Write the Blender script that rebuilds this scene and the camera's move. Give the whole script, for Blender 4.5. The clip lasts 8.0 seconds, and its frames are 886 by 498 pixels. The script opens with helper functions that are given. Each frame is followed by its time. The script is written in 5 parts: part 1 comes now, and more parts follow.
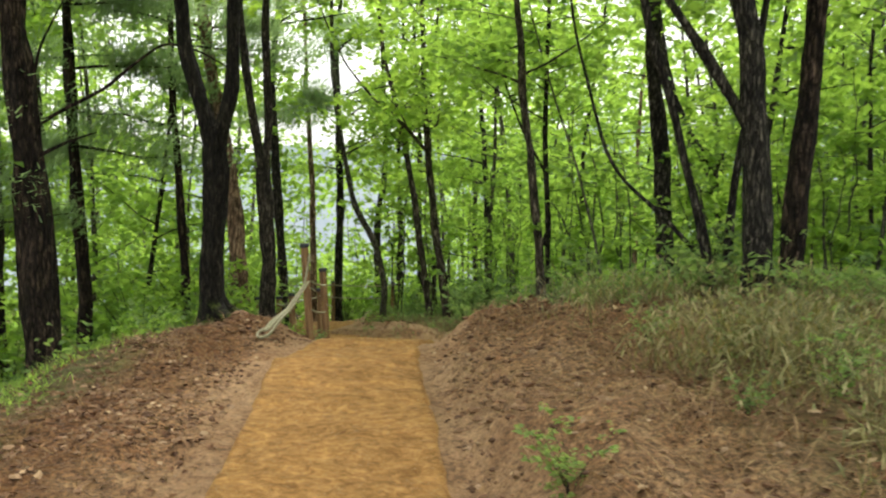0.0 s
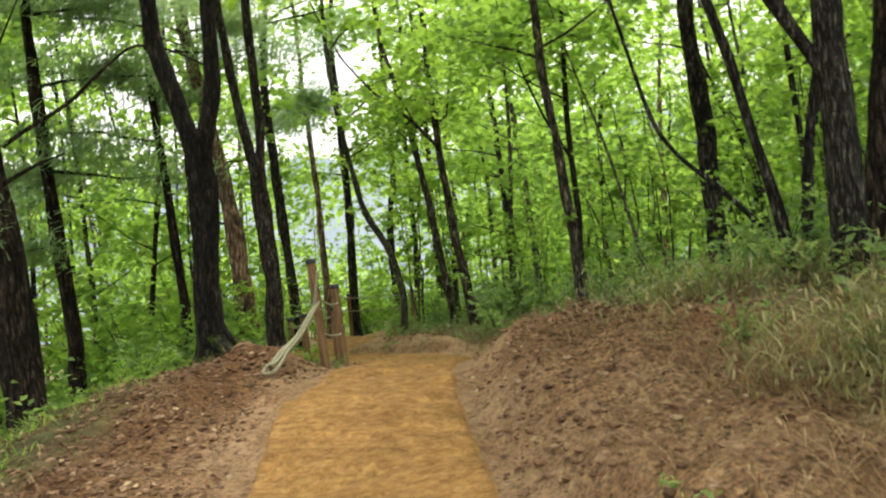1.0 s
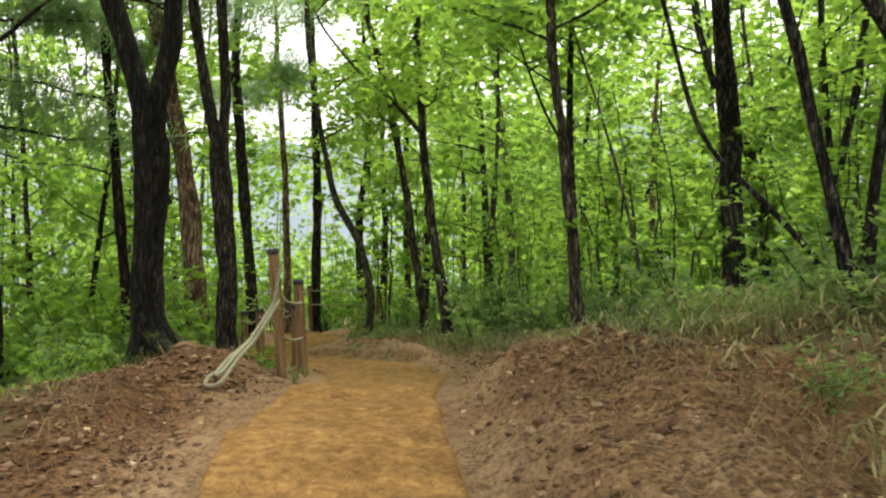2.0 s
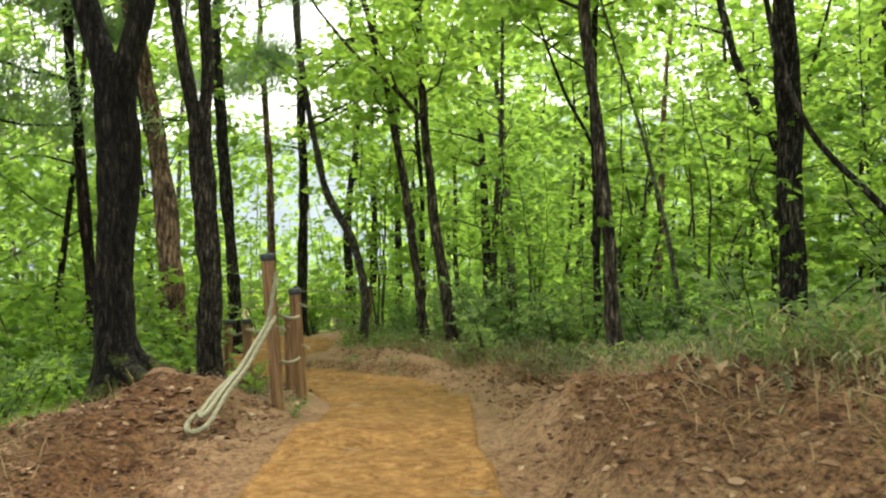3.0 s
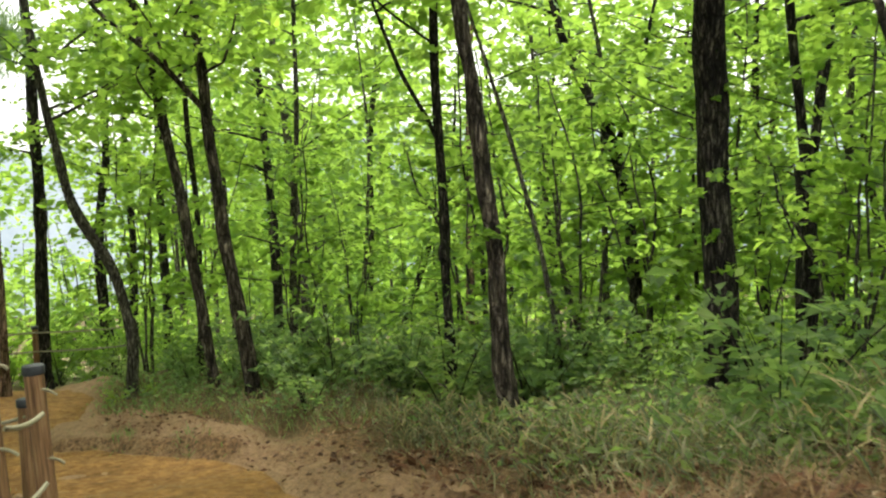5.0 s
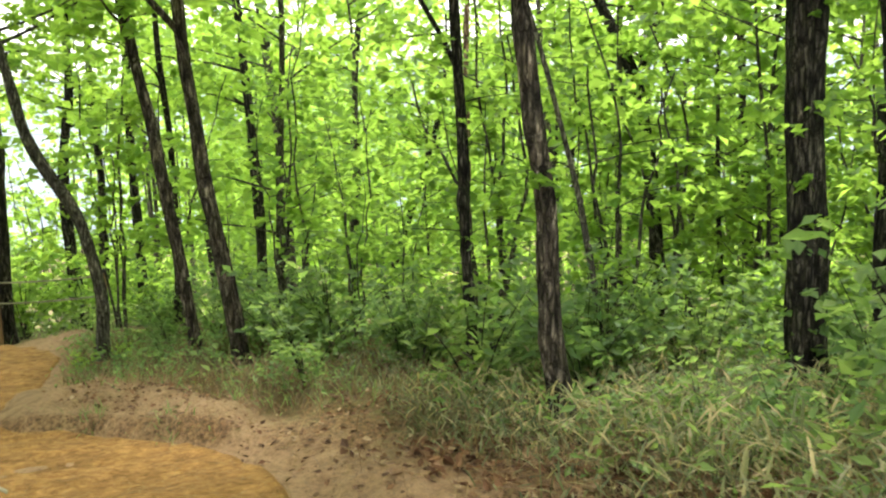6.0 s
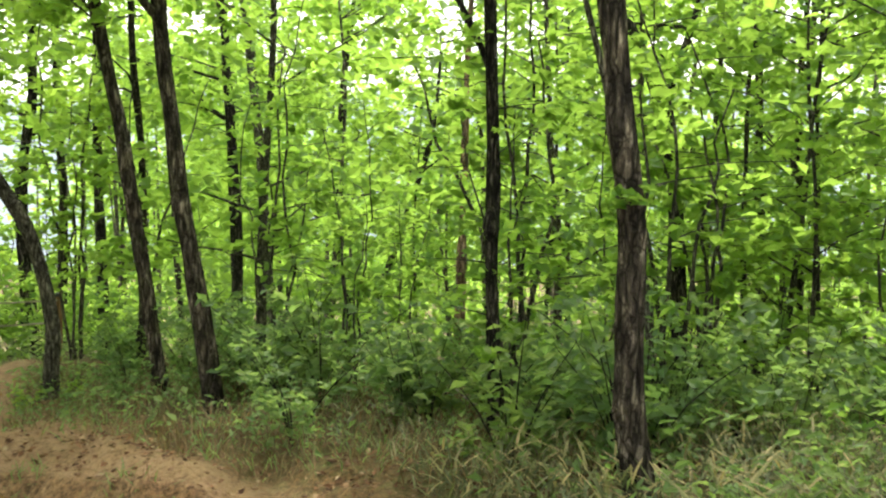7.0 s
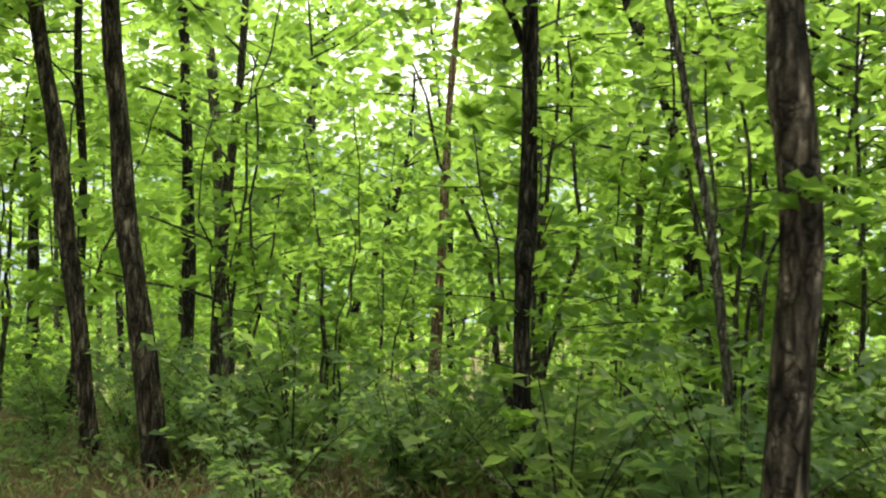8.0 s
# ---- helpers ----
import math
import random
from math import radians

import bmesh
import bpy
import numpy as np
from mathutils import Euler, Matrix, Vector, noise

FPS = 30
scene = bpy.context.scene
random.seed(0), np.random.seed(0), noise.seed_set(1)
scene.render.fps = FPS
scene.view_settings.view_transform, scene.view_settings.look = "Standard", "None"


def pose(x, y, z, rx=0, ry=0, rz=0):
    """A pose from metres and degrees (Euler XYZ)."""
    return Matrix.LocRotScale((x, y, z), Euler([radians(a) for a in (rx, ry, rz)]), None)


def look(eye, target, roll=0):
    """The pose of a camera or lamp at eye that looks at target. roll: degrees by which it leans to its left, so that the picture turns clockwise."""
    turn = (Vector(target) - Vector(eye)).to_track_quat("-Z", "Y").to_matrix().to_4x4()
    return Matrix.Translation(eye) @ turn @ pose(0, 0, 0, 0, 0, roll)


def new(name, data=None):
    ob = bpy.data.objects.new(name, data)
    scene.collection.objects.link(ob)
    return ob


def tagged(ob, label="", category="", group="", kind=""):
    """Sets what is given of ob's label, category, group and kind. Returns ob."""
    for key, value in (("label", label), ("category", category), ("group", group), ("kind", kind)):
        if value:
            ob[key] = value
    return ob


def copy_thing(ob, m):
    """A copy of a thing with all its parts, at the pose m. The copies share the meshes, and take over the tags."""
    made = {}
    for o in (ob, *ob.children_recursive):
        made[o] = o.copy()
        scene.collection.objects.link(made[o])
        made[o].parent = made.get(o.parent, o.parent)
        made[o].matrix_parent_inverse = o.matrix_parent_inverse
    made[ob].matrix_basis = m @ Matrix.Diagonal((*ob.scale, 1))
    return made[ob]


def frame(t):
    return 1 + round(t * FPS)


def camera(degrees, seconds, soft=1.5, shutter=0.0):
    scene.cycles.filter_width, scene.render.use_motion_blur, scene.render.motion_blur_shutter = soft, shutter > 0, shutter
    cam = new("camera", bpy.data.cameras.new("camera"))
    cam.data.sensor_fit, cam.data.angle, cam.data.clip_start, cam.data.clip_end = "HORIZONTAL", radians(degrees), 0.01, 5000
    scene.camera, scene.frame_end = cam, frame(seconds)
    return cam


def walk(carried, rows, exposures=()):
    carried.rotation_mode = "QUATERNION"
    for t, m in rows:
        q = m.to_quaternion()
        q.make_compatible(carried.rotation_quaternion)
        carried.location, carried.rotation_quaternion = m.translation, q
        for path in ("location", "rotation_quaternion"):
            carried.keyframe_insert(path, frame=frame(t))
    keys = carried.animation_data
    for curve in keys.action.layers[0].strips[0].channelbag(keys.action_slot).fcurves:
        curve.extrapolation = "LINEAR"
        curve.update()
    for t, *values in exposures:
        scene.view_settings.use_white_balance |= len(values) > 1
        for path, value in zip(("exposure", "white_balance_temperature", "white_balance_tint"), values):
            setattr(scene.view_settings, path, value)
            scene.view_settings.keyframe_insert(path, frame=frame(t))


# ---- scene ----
cam = camera(52.2, 8.0, soft=2.2, shutter=0.25)
METRES, EYE, TILT, LEAN, TURN = 10.2, 1.5, -2.8, 0.0, 0.0
ROWS = [
    (0.0, 0.0, 0.0, 0.0, 0.0, 0.0, -0.0),
    (0.2, -0.0029, 0.0243, 0.0009, 1.18, -0.30, 2.10),
    (0.5, -0.0072, 0.0608, 0.0023, 1.2, -1.61, 6.9),
    (0.7, -0.0090, 0.0874, 0.0031, 1.03, -0.83, 8.60),
    (1.0, -0.0118, 0.1274, 0.0042, 0.85, 0.04, 4.88),
    (1.2, -0.0142, 0.1530, 0.0045, 0.77, 1.08, 1.81),
    (1.5, -0.0178, 0.1913, 0.005, -0.85, 1.58, 1.05),
    (1.7, -0.0240, 0.2160, 0.0066, -1.34, 0.82, 0.34),
    (2.8, -0.0584, 0.3515, 0.0151, -2.35, -1.06, 1.06),
    (3.0, -0.0646, 0.3762, 0.0167, -2.94, -0.8, 0.53),
    (3.3, -0.0750, 0.4138, 0.0186, -5.70, -1.05, 0.38),
    (3.5, -0.0819, 0.4388, 0.0198, -7.68, -1.06, 0.98),
    (3.7, -0.0851, 0.4645, 0.0208, -9.16, -1.30, 1.25),
    (4.0, -0.0898, 0.503, 0.0222, -11.58, -1.67, 1.29),
    (4.2, -0.0901, 0.5271, 0.0230, -14.61, -1.86, 0.95),
    (5.3, -0.0919, 0.6594, 0.0274, -18.70, -0.44, 3.22),
    (5.5, -0.0922, 0.6835, 0.0282, -19.2, -1.96, 3.23),
    (5.7, -0.0908, 0.7051, 0.0302, -19.52, -3.03, 3.12),
    (6.0, -0.0886, 0.7374, 0.0331, -19.78, -4.67, 2.75),
    (6.2, -0.0894, 0.7595, 0.0332, -20.55, -5.00, 2.43),
    (6.5, -0.0906, 0.7927, 0.0333, -20.89, -4.87, 2.22),
    (6.7, -0.0874, 0.8180, 0.0295, -21.11, -4.08, 1.68),
    (7.0, -0.0827, 0.856, 0.0238, -21.59, -2.47, 0.55),
    (7.2, -0.0816, 0.8801, 0.0218, -23.22, -1.78, 0.16),
    (7.5, -0.08, 0.9162, 0.0189, -24.56, 0.77, 0.24),
    (7.7, -0.0757, 0.9436, 0.0141, -24.81, 0.09, -0.06),
    (8.0, -0.0692, 0.9847, 0.0068, -24.71, 1.09, -0.99),
]
walk(cam, [(t, pose(0, 0, EYE, TILT, LEAN, TURN) @ pose(METRES * x, METRES * y, METRES * z, 90 + pitch, roll, yaw)) for t, x, y, z, yaw, pitch, roll in ROWS],
     exposures=[(0.0, 1.1), (0.5, 1.25), (1.0, 1.2), (1.5, 1.0), (3.5, 1.48), (5.5, 1.4), (6.0, 2.0), (6.7, 1.92), (7.5, 1.55), (8.0, 1.45)])

# ---- sky and sun: bright overcast ----
world = bpy.data.worlds.new("world")
scene.world = world
world.use_nodes = True
wn, wl = world.node_tree.nodes, world.node_tree.links
sky = wn.new("ShaderNodeTexSky")
sky.sky_type = "NISHITA"
sky.sun_disc = False
sky.sun_elevation, sky.sun_rotation = radians(60), radians(29)
sky.air_density, sky.dust_density = 1.2, 4.0
cloud = wn.new("ShaderNodeMixRGB")
cloud.inputs[0].default_value = 0.85
cloud.inputs[2].default_value = (9.6, 9.6, 9.1, 1)
wl.new(sky.outputs[0], cloud.inputs[1])
# an overcast sky is three times brighter overhead than at the horizon
direction = wn.new("ShaderNodeTexCoord")
height = wn.new("ShaderNodeSeparateXYZ")
wl.new(direction.outputs["Generated"], height.inputs[0])
vault = wn.new("ShaderNodeMapRange")
vault.inputs["From Min"].default_value, vault.inputs["From Max"].default_value = 0.0, 1.0
vault.inputs["To Min"].default_value, vault.inputs["To Max"].default_value = 0.62, 1.86
wl.new(height.outputs[2], vault.inputs["Value"])
overcast = wn.new("ShaderNodeVectorMath")
overcast.operation = "SCALE"
wl.new(cloud.outputs[0], overcast.inputs[0])
wl.new(vault.outputs[0], overcast.inputs["Scale"])
wl.new(overcast.outputs[0], wn["Background"].inputs[0])
wn["Background"].inputs[1].default_value = 0.12
sun_data = bpy.data.lights.new("sun", "SUN")
sun_data.energy, sun_data.angle, sun_data.color = 2.2, radians(16), (1.0, 0.96, 0.88)
sun = new("sun", sun_data)
sun.matrix_world = look((0, 0, 40), (0 - 11, 40 - 60, 0))



# ---- materials ----
def material(name, rough=0.8, spec=0.3):
    m = bpy.data.materials.new(name)
    m.use_nodes = True
    n, l = m.node_tree.nodes, m.node_tree.links
    b = n["Principled BSDF"]
    b.inputs["Roughness"].default_value = rough
    b.inputs["Specular IOR Level"].default_value = spec
    return m, n, l, b


def ramp(n, l, source, stops):
    r = n.new("ShaderNodeValToRGB")
    while len(r.color_ramp.elements) < len(stops):
        r.color_ramp.elements.new(0.5)
    for e, (p, c) in zip(r.color_ramp.elements, stops):
        e.position, e.color = p, (*c, 1)
    l.new(source, r.inputs[0])
    return r.outputs[0]


def coords(n, l, scale=(1, 1, 1), space="Object"):
    tc = n.new("ShaderNodeTexCoord")
    mp = n.new("ShaderNodeMapping")
    mp.inputs["Scale"].default_value = scale
    l.new(tc.outputs[space], mp.inputs[0])
    return mp.outputs[0]


def noise_tex(n, l, vec, scale, detail=5.0, rough=0.6, distort=0.0):
    t = n.new("ShaderNodeTexNoise")
    t.inputs["Scale"].default_value, t.inputs["Detail"].default_value = scale, detail
    t.inputs["Roughness"].default_value, t.inputs["Distortion"].default_value = rough, distort
    l.new(vec, t.inputs["Vector"])
    return t.outputs[0]


def blend(n, l, fac, a, b, mode="MIX"):
    x = n.new("ShaderNodeMixRGB")
    x.blend_type = mode
    for i, v in enumerate((fac, a, b)):
        if isinstance(v, bpy.types.NodeSocket):
            l.new(v, x.inputs[i])
        else:
            x.inputs[i].default_value = v if i == 0 else (*v, 1)
    return x.outputs[0]


def bump(n, l, b, height, strength, distance):
    k = n.new("ShaderNodeBump")
    k.inputs["Strength"].default_value, k.inputs["Distance"].default_value = strength, distance
    l.new(height, k.inputs["Height"])
    l.new(k.outputs[0], b.inputs["Normal"])


def soil_material():
    m, n, l, b = material("soil", 0.95, 0.15)
    v = coords(n, l)
    big, mid, fine = noise_tex(n, l, v, 0.9, 4), noise_tex(n, l, v, 7, 6), noise_tex(n, l, v, 34, 6, 0.72)
    c1 = ramp(n, l, big, [(0.32, (0.122, 0.055, 0.023)), (0.5, (0.172, 0.1, 0.05)), (0.66, (0.21, 0.138, 0.079))])
    c2 = ramp(n, l, mid, [(0.3, (0.045, 0.02, 0.009)), (0.5, (0.155, 0.083, 0.04)), (0.7, (0.28, 0.185, 0.105))])
    c = blend(n, l, 0.5, c1, c2)
    c = blend(n, l, 0.85, c, ramp(n, l, fine, [(0.38, (0.12, 0.10, 0.085)), (0.48, (0.85, 0.85, 0.85)), (0.64, (2.0, 1.95, 1.8))]), "MULTIPLY")
    # dusty trodden earth beside the mat
    dust = n.new("ShaderNodeAttribute")
    dust.attribute_name = "trodden"
    worn = ramp(n, l, blend(n, l, 0.5, mid, fine), [(0.40, (0.4, 0.4, 0.4)), (0.56, (1, 1, 1))])
    amount = n.new("ShaderNodeMath")
    amount.operation = "MULTIPLY"
    l.new(dust.outputs["Fac"], amount.inputs[0])
    l.new(worn, amount.inputs[1])
    c = blend(n, l, amount.outputs[0], c, blend(n, l, 0.85, c, (0.3, 0.19, 0.108)))
    # fresh red earth on the outer banks
    red = n.new("ShaderNodeAttribute")
    red.attribute_name = "red_earth"
    c = blend(n, l, red.outputs["Fac"], c, blend(n, l, 0.9, c, (0.55, 0.465, 0.375), "MULTIPLY"))
    # woodland floor away from the trail: darker humus and moss
    tc = n.new("ShaderNodeAttribute")
    tc.attribute_name = "forest"
    humus = ramp(n, l, mid, [(0.3, (0.045, 0.035, 0.02)), (0.55, (0.07, 0.075, 0.025)), (0.8, (0.10, 0.12, 0.04))])
    patch = ramp(n, l, blend(n, l, 0.5, mid, big), [(0.38, (0.3, 0.3, 0.3)), (0.56, (1, 1, 1))])
    cover = n.new("ShaderNodeMath")
    cover.operation = "MULTIPLY"
    l.new(tc.outputs["Fac"], cover.inputs[0])
    l.new(patch, cover.inputs[1])
    c = blend(n, l, cover.outputs[0], c, humus)
    l.new(c, b.inputs["Base Color"])
    bump(n, l, b, fine, 1.0, 0.035)
    return m


def coir_material():
    m, n, l, b = material("coir", 0.95, 0.1)
    v = coords(n, l)
    fine, mott = noise_tex(n, l, v, 85, 5, 0.75, 1.5), noise_tex(n, l, v, 13, 5, 0.65, 0.8)
    stain = noise_tex(n, l, coords(n, l, (1.0, 1.25, 1.0)), 3.0, 6, 0.74, 0.8)
    fib = blend(n, l, 0.5, fine, mott)
    c = ramp(n, l, fib, [(0.38, (0.105, 0.05, 0.016)), (0.49, (0.195, 0.104, 0.034)), (0.6, (0.31, 0.18, 0.07))])
    c = blend(n, l, 0.75, c, ramp(n, l, stain, [(0.34, (0.58, 0.54, 0.48)), (0.5, (0.95, 0.93, 0.9)), (0.64, (1.24, 1.2, 1.1))]), "MULTIPLY")
    l.new(c, b.inputs["Base Color"])
    bump(n, l, b, fib, 0.8, 0.016)
    return m


def bark_material(name, dark, mid, light, rows=7.0):
    """Long furrowed plates with dark cracks between them, flecked with paler weathered ridges."""
    m, n, l, b = material(name, 0.92, 0.15)
    warp = noise_tex(n, l, coords(n, l), rows * 1.2, 3, 0.6)
    v = coords(n, l, (rows * 4.2, rows * 4.2, rows * 0.85))
    bent = n.new("ShaderNodeVectorMath")
    bent.operation = "MULTIPLY_ADD"
    l.new(warp, bent.inputs[0])
    bent.inputs[1].default_value = (1.6, 1.6, 1.6)
    l.new(v, bent.inputs[2])
    plate = n.new("ShaderNodeTexVoronoi")
    plate.feature = "DISTANCE_TO_EDGE"
    plate.inputs["Scale"].default_value = 1.0
    l.new(bent.outputs[0], plate.inputs["Vector"])
    ridge = noise_tex(n, l, coords(n, l, (rows * 5, rows * 5, rows * 1.0)), 1.0, 6, 0.68, 0.25)
    v2 = coords(n, l)
    blotch = noise_tex(n, l, v2, 3.6, 5)
    fine = noise_tex(n, l, v2, 85, 4, 0.7)
    c = ramp(n, l, ridge, [(0.38, dark), (0.53, mid), (0.63, light)])
    c = blend(n, l, 1.0, c, ramp(n, l, plate.outputs["Distance"], [(0.0, (0.22, 0.2, 0.18)), (0.10, (0.8, 0.8, 0.8)), (0.4, (1.35, 1.33, 1.28))]), "MULTIPLY")
    c = blend(n, l, 0.75, c, ramp(n, l, blotch, [(0.33, (0.4, 0.4, 0.4)), (0.5, (1, 1, 1)), (0.68, (2.0, 1.95, 1.8))]), "MULTIPLY")
    c = blend(n, l, 0.5, c, ramp(n, l, fine, [(0.35, (0.6, 0.6, 0.6)), (0.65, (1.4, 1.4, 1.4))]), "MULTIPLY")
    l.new(c, b.inputs["Base Color"])
    deep = ramp(n, l, plate.outputs["Distance"], [(0.0, (0, 0, 0)), (0.22, (1, 1, 1))])
    bump(n, l, b, blend(n, l, 0.5, deep, blend(n, l, 0.35, ridge, fine)), 1.0, 0.03)
    return m


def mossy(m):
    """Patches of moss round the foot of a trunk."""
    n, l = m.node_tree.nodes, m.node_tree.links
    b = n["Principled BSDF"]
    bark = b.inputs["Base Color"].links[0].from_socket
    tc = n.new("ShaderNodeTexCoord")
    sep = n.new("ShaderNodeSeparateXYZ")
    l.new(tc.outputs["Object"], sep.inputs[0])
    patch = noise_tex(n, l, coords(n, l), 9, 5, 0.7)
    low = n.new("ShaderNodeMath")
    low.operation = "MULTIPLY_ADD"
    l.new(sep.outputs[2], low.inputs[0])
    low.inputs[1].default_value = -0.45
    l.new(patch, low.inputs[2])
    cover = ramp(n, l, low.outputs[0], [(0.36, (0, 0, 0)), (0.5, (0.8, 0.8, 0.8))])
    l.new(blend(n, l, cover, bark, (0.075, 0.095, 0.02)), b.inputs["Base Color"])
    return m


def leaf_material(name, c_dark, c_mid, c_light, through_colour, share=0.45, rough=0.5):
    m, n, l, b = material(name, rough, 0.3)
    g = n.new("ShaderNodeNewGeometry")
    o = n.new("ShaderNodeObjectInfo")
    c = ramp(n, l, g.outputs["Random Per Island"], [(0.0, c_dark), (0.5, c_mid), (1.0, c_light)])
    c = blend(n, l, 0.85, c, ramp(n, l, o.outputs["Random"], [(0.0, (0.55, 0.64, 0.6)), (0.5, (0.95, 0.97, 0.95)), (1.0, (1.35, 1.18, 0.85))]), "MULTIPLY")
    l.new(c, b.inputs["Base Color"])
    t = n.new("ShaderNodeBsdfTranslucent")
    tcol = blend(n, l, 0.5, through_colour, blend(n, l, 1.0, c, (2.2, 2.0, 1.2), "MULTIPLY"))
    l.new(tcol, t.inputs[0])
    mx = n.new("ShaderNodeMixShader")
    mx.inputs[0].default_value = share
    l.new(b.outputs[0], mx.inputs[1])
    l.new(t.outputs[0], mx.inputs[2])
    l.new(mx.outputs[0], n["Material Output"].inputs[0])
    return m


def varied_material(name, stops, rough=0.9, grain=40.0):
    m, n, l, b = material(name, rough, 0.2)
    g = n.new("ShaderNodeNewGeometry")
    c = ramp(n, l, g.outputs["Random Per Island"], stops)
    f = noise_tex(n, l, coords(n, l), grain, 4, 0.7)
    c = blend(n, l, 0.5, c, ramp(n, l, f, [(0.3, (0.6, 0.6, 0.6)), (0.7, (1.3, 1.3, 1.3))]), "MULTIPLY")
    l.new(c, b.inputs["Base Color"])
    bump(n, l, b, f, 0.5, 0.01)
    return m


SOIL = soil_material()
COIR = coir_material()
BARK_DARK = bark_material("dark_bark", (0.0075, 0.0067, 0.0056), (0.0245, 0.0215, 0.0178), (0.11, 0.098, 0.081))
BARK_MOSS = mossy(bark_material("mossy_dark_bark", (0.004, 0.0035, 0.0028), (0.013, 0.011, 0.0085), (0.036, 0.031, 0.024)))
BARK_GREY = bark_material("grey_bark", (0.01, 0.0085, 0.0065), (0.034, 0.029, 0.022), (0.11, 0.096, 0.075), 9.0)
BARK_YOUNG = bark_material("young_bark", (0.03, 0.027, 0.021), (0.085, 0.079, 0.062), (0.18, 0.168, 0.135), 10.0)
BARK_PINE = bark_material("pine_bark", (0.0055, 0.0043, 0.0037), (0.024, 0.0165, 0.0125), (0.08, 0.056, 0.043), 5.0)
BARK_RED = bark_material("red_pine_bark", (0.08, 0.049, 0.036), (0.2, 0.127, 0.09), (0.34, 0.24, 0.18), 5.0)
BARK_OAK = bark_material("grey_brown_oak_bark", (0.018, 0.0145, 0.0115), (0.065, 0.053, 0.042), (0.2, 0.17, 0.138), 6.0)
BARK_PALE = bark_material("pale_grey_bark", (0.06, 0.055, 0.045), (0.13, 0.12, 0.1), (0.24, 0.225, 0.19), 10.0)
LEAF = leaf_material("broad_leaf", (0.046, 0.118, 0.024), (0.088, 0.192, 0.036), (0.145, 0.262, 0.05), (0.51, 0.70, 0.11), 0.62, 0.58)
LEAF_LOW = leaf_material("undergrowth_leaf", (0.042, 0.088, 0.032), (0.08, 0.142, 0.05), (0.145, 0.21, 0.085), (0.36, 0.54, 0.13), 0.52, 0.6)
NEEDLE = leaf_material("pine_needle", (0.07, 0.125, 0.06), (0.11, 0.18, 0.085), (0.16, 0.23, 0.12), (0.42, 0.58, 0.26), 0.6)
SASA = leaf_material("bamboo_grass_leaf", (0.035, 0.05, 0.02), (0.105, 0.115, 0.05), (0.30, 0.25, 0.145), (0.2, 0.23, 0.08), 0.3, 0.75)
STRAW = leaf_material("dry_straw", (0.085, 0.043, 0.018), (0.15, 0.085, 0.038), (0.26, 0.175, 0.085), (0.2, 0.13, 0.05), 0.15, 0.8)
LITTER = varied_material("leaf_litter", [(0.0, (0.035, 0.016, 0.008)), (0.4, (0.10, 0.046, 0.022)), (0.8, (0.19, 0.10, 0.05)), (0.9, (0.28, 0.185, 0.105)), (1.0, (0.38, 0.28, 0.175))])
STONE = varied_material("stone", [(0.0, (0.045, 0.022, 0.011)), (0.5, (0.125, 0.068, 0.036)), (0.85, (0.175, 0.107, 0.06)), (1.0, (0.23, 0.155, 0.095))])
def timber_material():
    """Round sawn timber with long fine grain and a few checks."""
    m, n, l, b = material("post_timber", 0.8, 0.25)
    grain = noise_tex(n, l, coords(n, l, (60, 60, 3)), 1.0, 5, 0.65, 0.3)
    patch = noise_tex(n, l, coords(n, l, (1, 1, 0.4)), 6, 4)
    c = ramp(n, l, grain, [(0.34, (0.075, 0.04, 0.018)), (0.5, (0.17, 0.098, 0.047)), (0.66, (0.25, 0.16, 0.085))])
    c = blend(n, l, 0.6, c, ramp(n, l, patch, [(0.3, (0.7, 0.66, 0.6)), (0.7, (1.2, 1.18, 1.12))]), "MULTIPLY")
    l.new(c, b.inputs["Base Color"])
    bump(n, l, b, grain, 0.5, 0.006)
    return m


TIMBER = timber_material()
CAP = varied_material("dark_cap", [(0.0, (0.02, 0.022, 0.025)), (1.0, (0.035, 0.038, 0.04))], 0.6)
ROPE = varied_material("rope", [(0.0, (0.2, 0.185, 0.12)), (1.0, (0.28, 0.262, 0.175))], 0.9, 120.0)


# ---- mesh helpers ----
def mesh_of(name, verts, quads, mat, smooth=False, tris=None):
    verts = np.asarray(verts, dtype=np.float32)
    quads = np.asarray(quads, dtype=np.int32).reshape(-1, 4)
    tris = np.zeros((0, 3), dtype=np.int32) if tris is None else np.asarray(tris, dtype=np.int32).reshape(-1, 3)
    me = bpy.data.meshes.new(name)
    me.vertices.add(len(verts))
    me.vertices.foreach_set("co", verts.ravel())
    loops = np.concatenate([quads.ravel(), tris.ravel()])
    me.loops.add(len(loops))
    me.loops.foreach_set("vertex_index", loops)
    nf = len(quads) + len(tris)
    me.polygons.add(nf)
    starts = np.concatenate([np.arange(len(quads)) * 4, len(quads) * 4 + np.arange(len(tris)) * 3]).astype(np.int32)
    me.polygons.foreach_set("loop_start", starts)
    me.polygons.foreach_set("use_smooth", np.full(nf, smooth))
    me.update(calc_edges=True)
    me.materials.append(mat)
    return me


def part(name, me, parent, label=""):
    ob = new(name, me)
    ob.parent = parent
    return tagged(ob, label)


def base_at(name, x, y, z):
    ob = new(name)
    ob.location = (x, y, z)
    ob.empty_display_size = 0.2
    return ob


LATTICE = np.random.default_rng(3).random((256, 256))


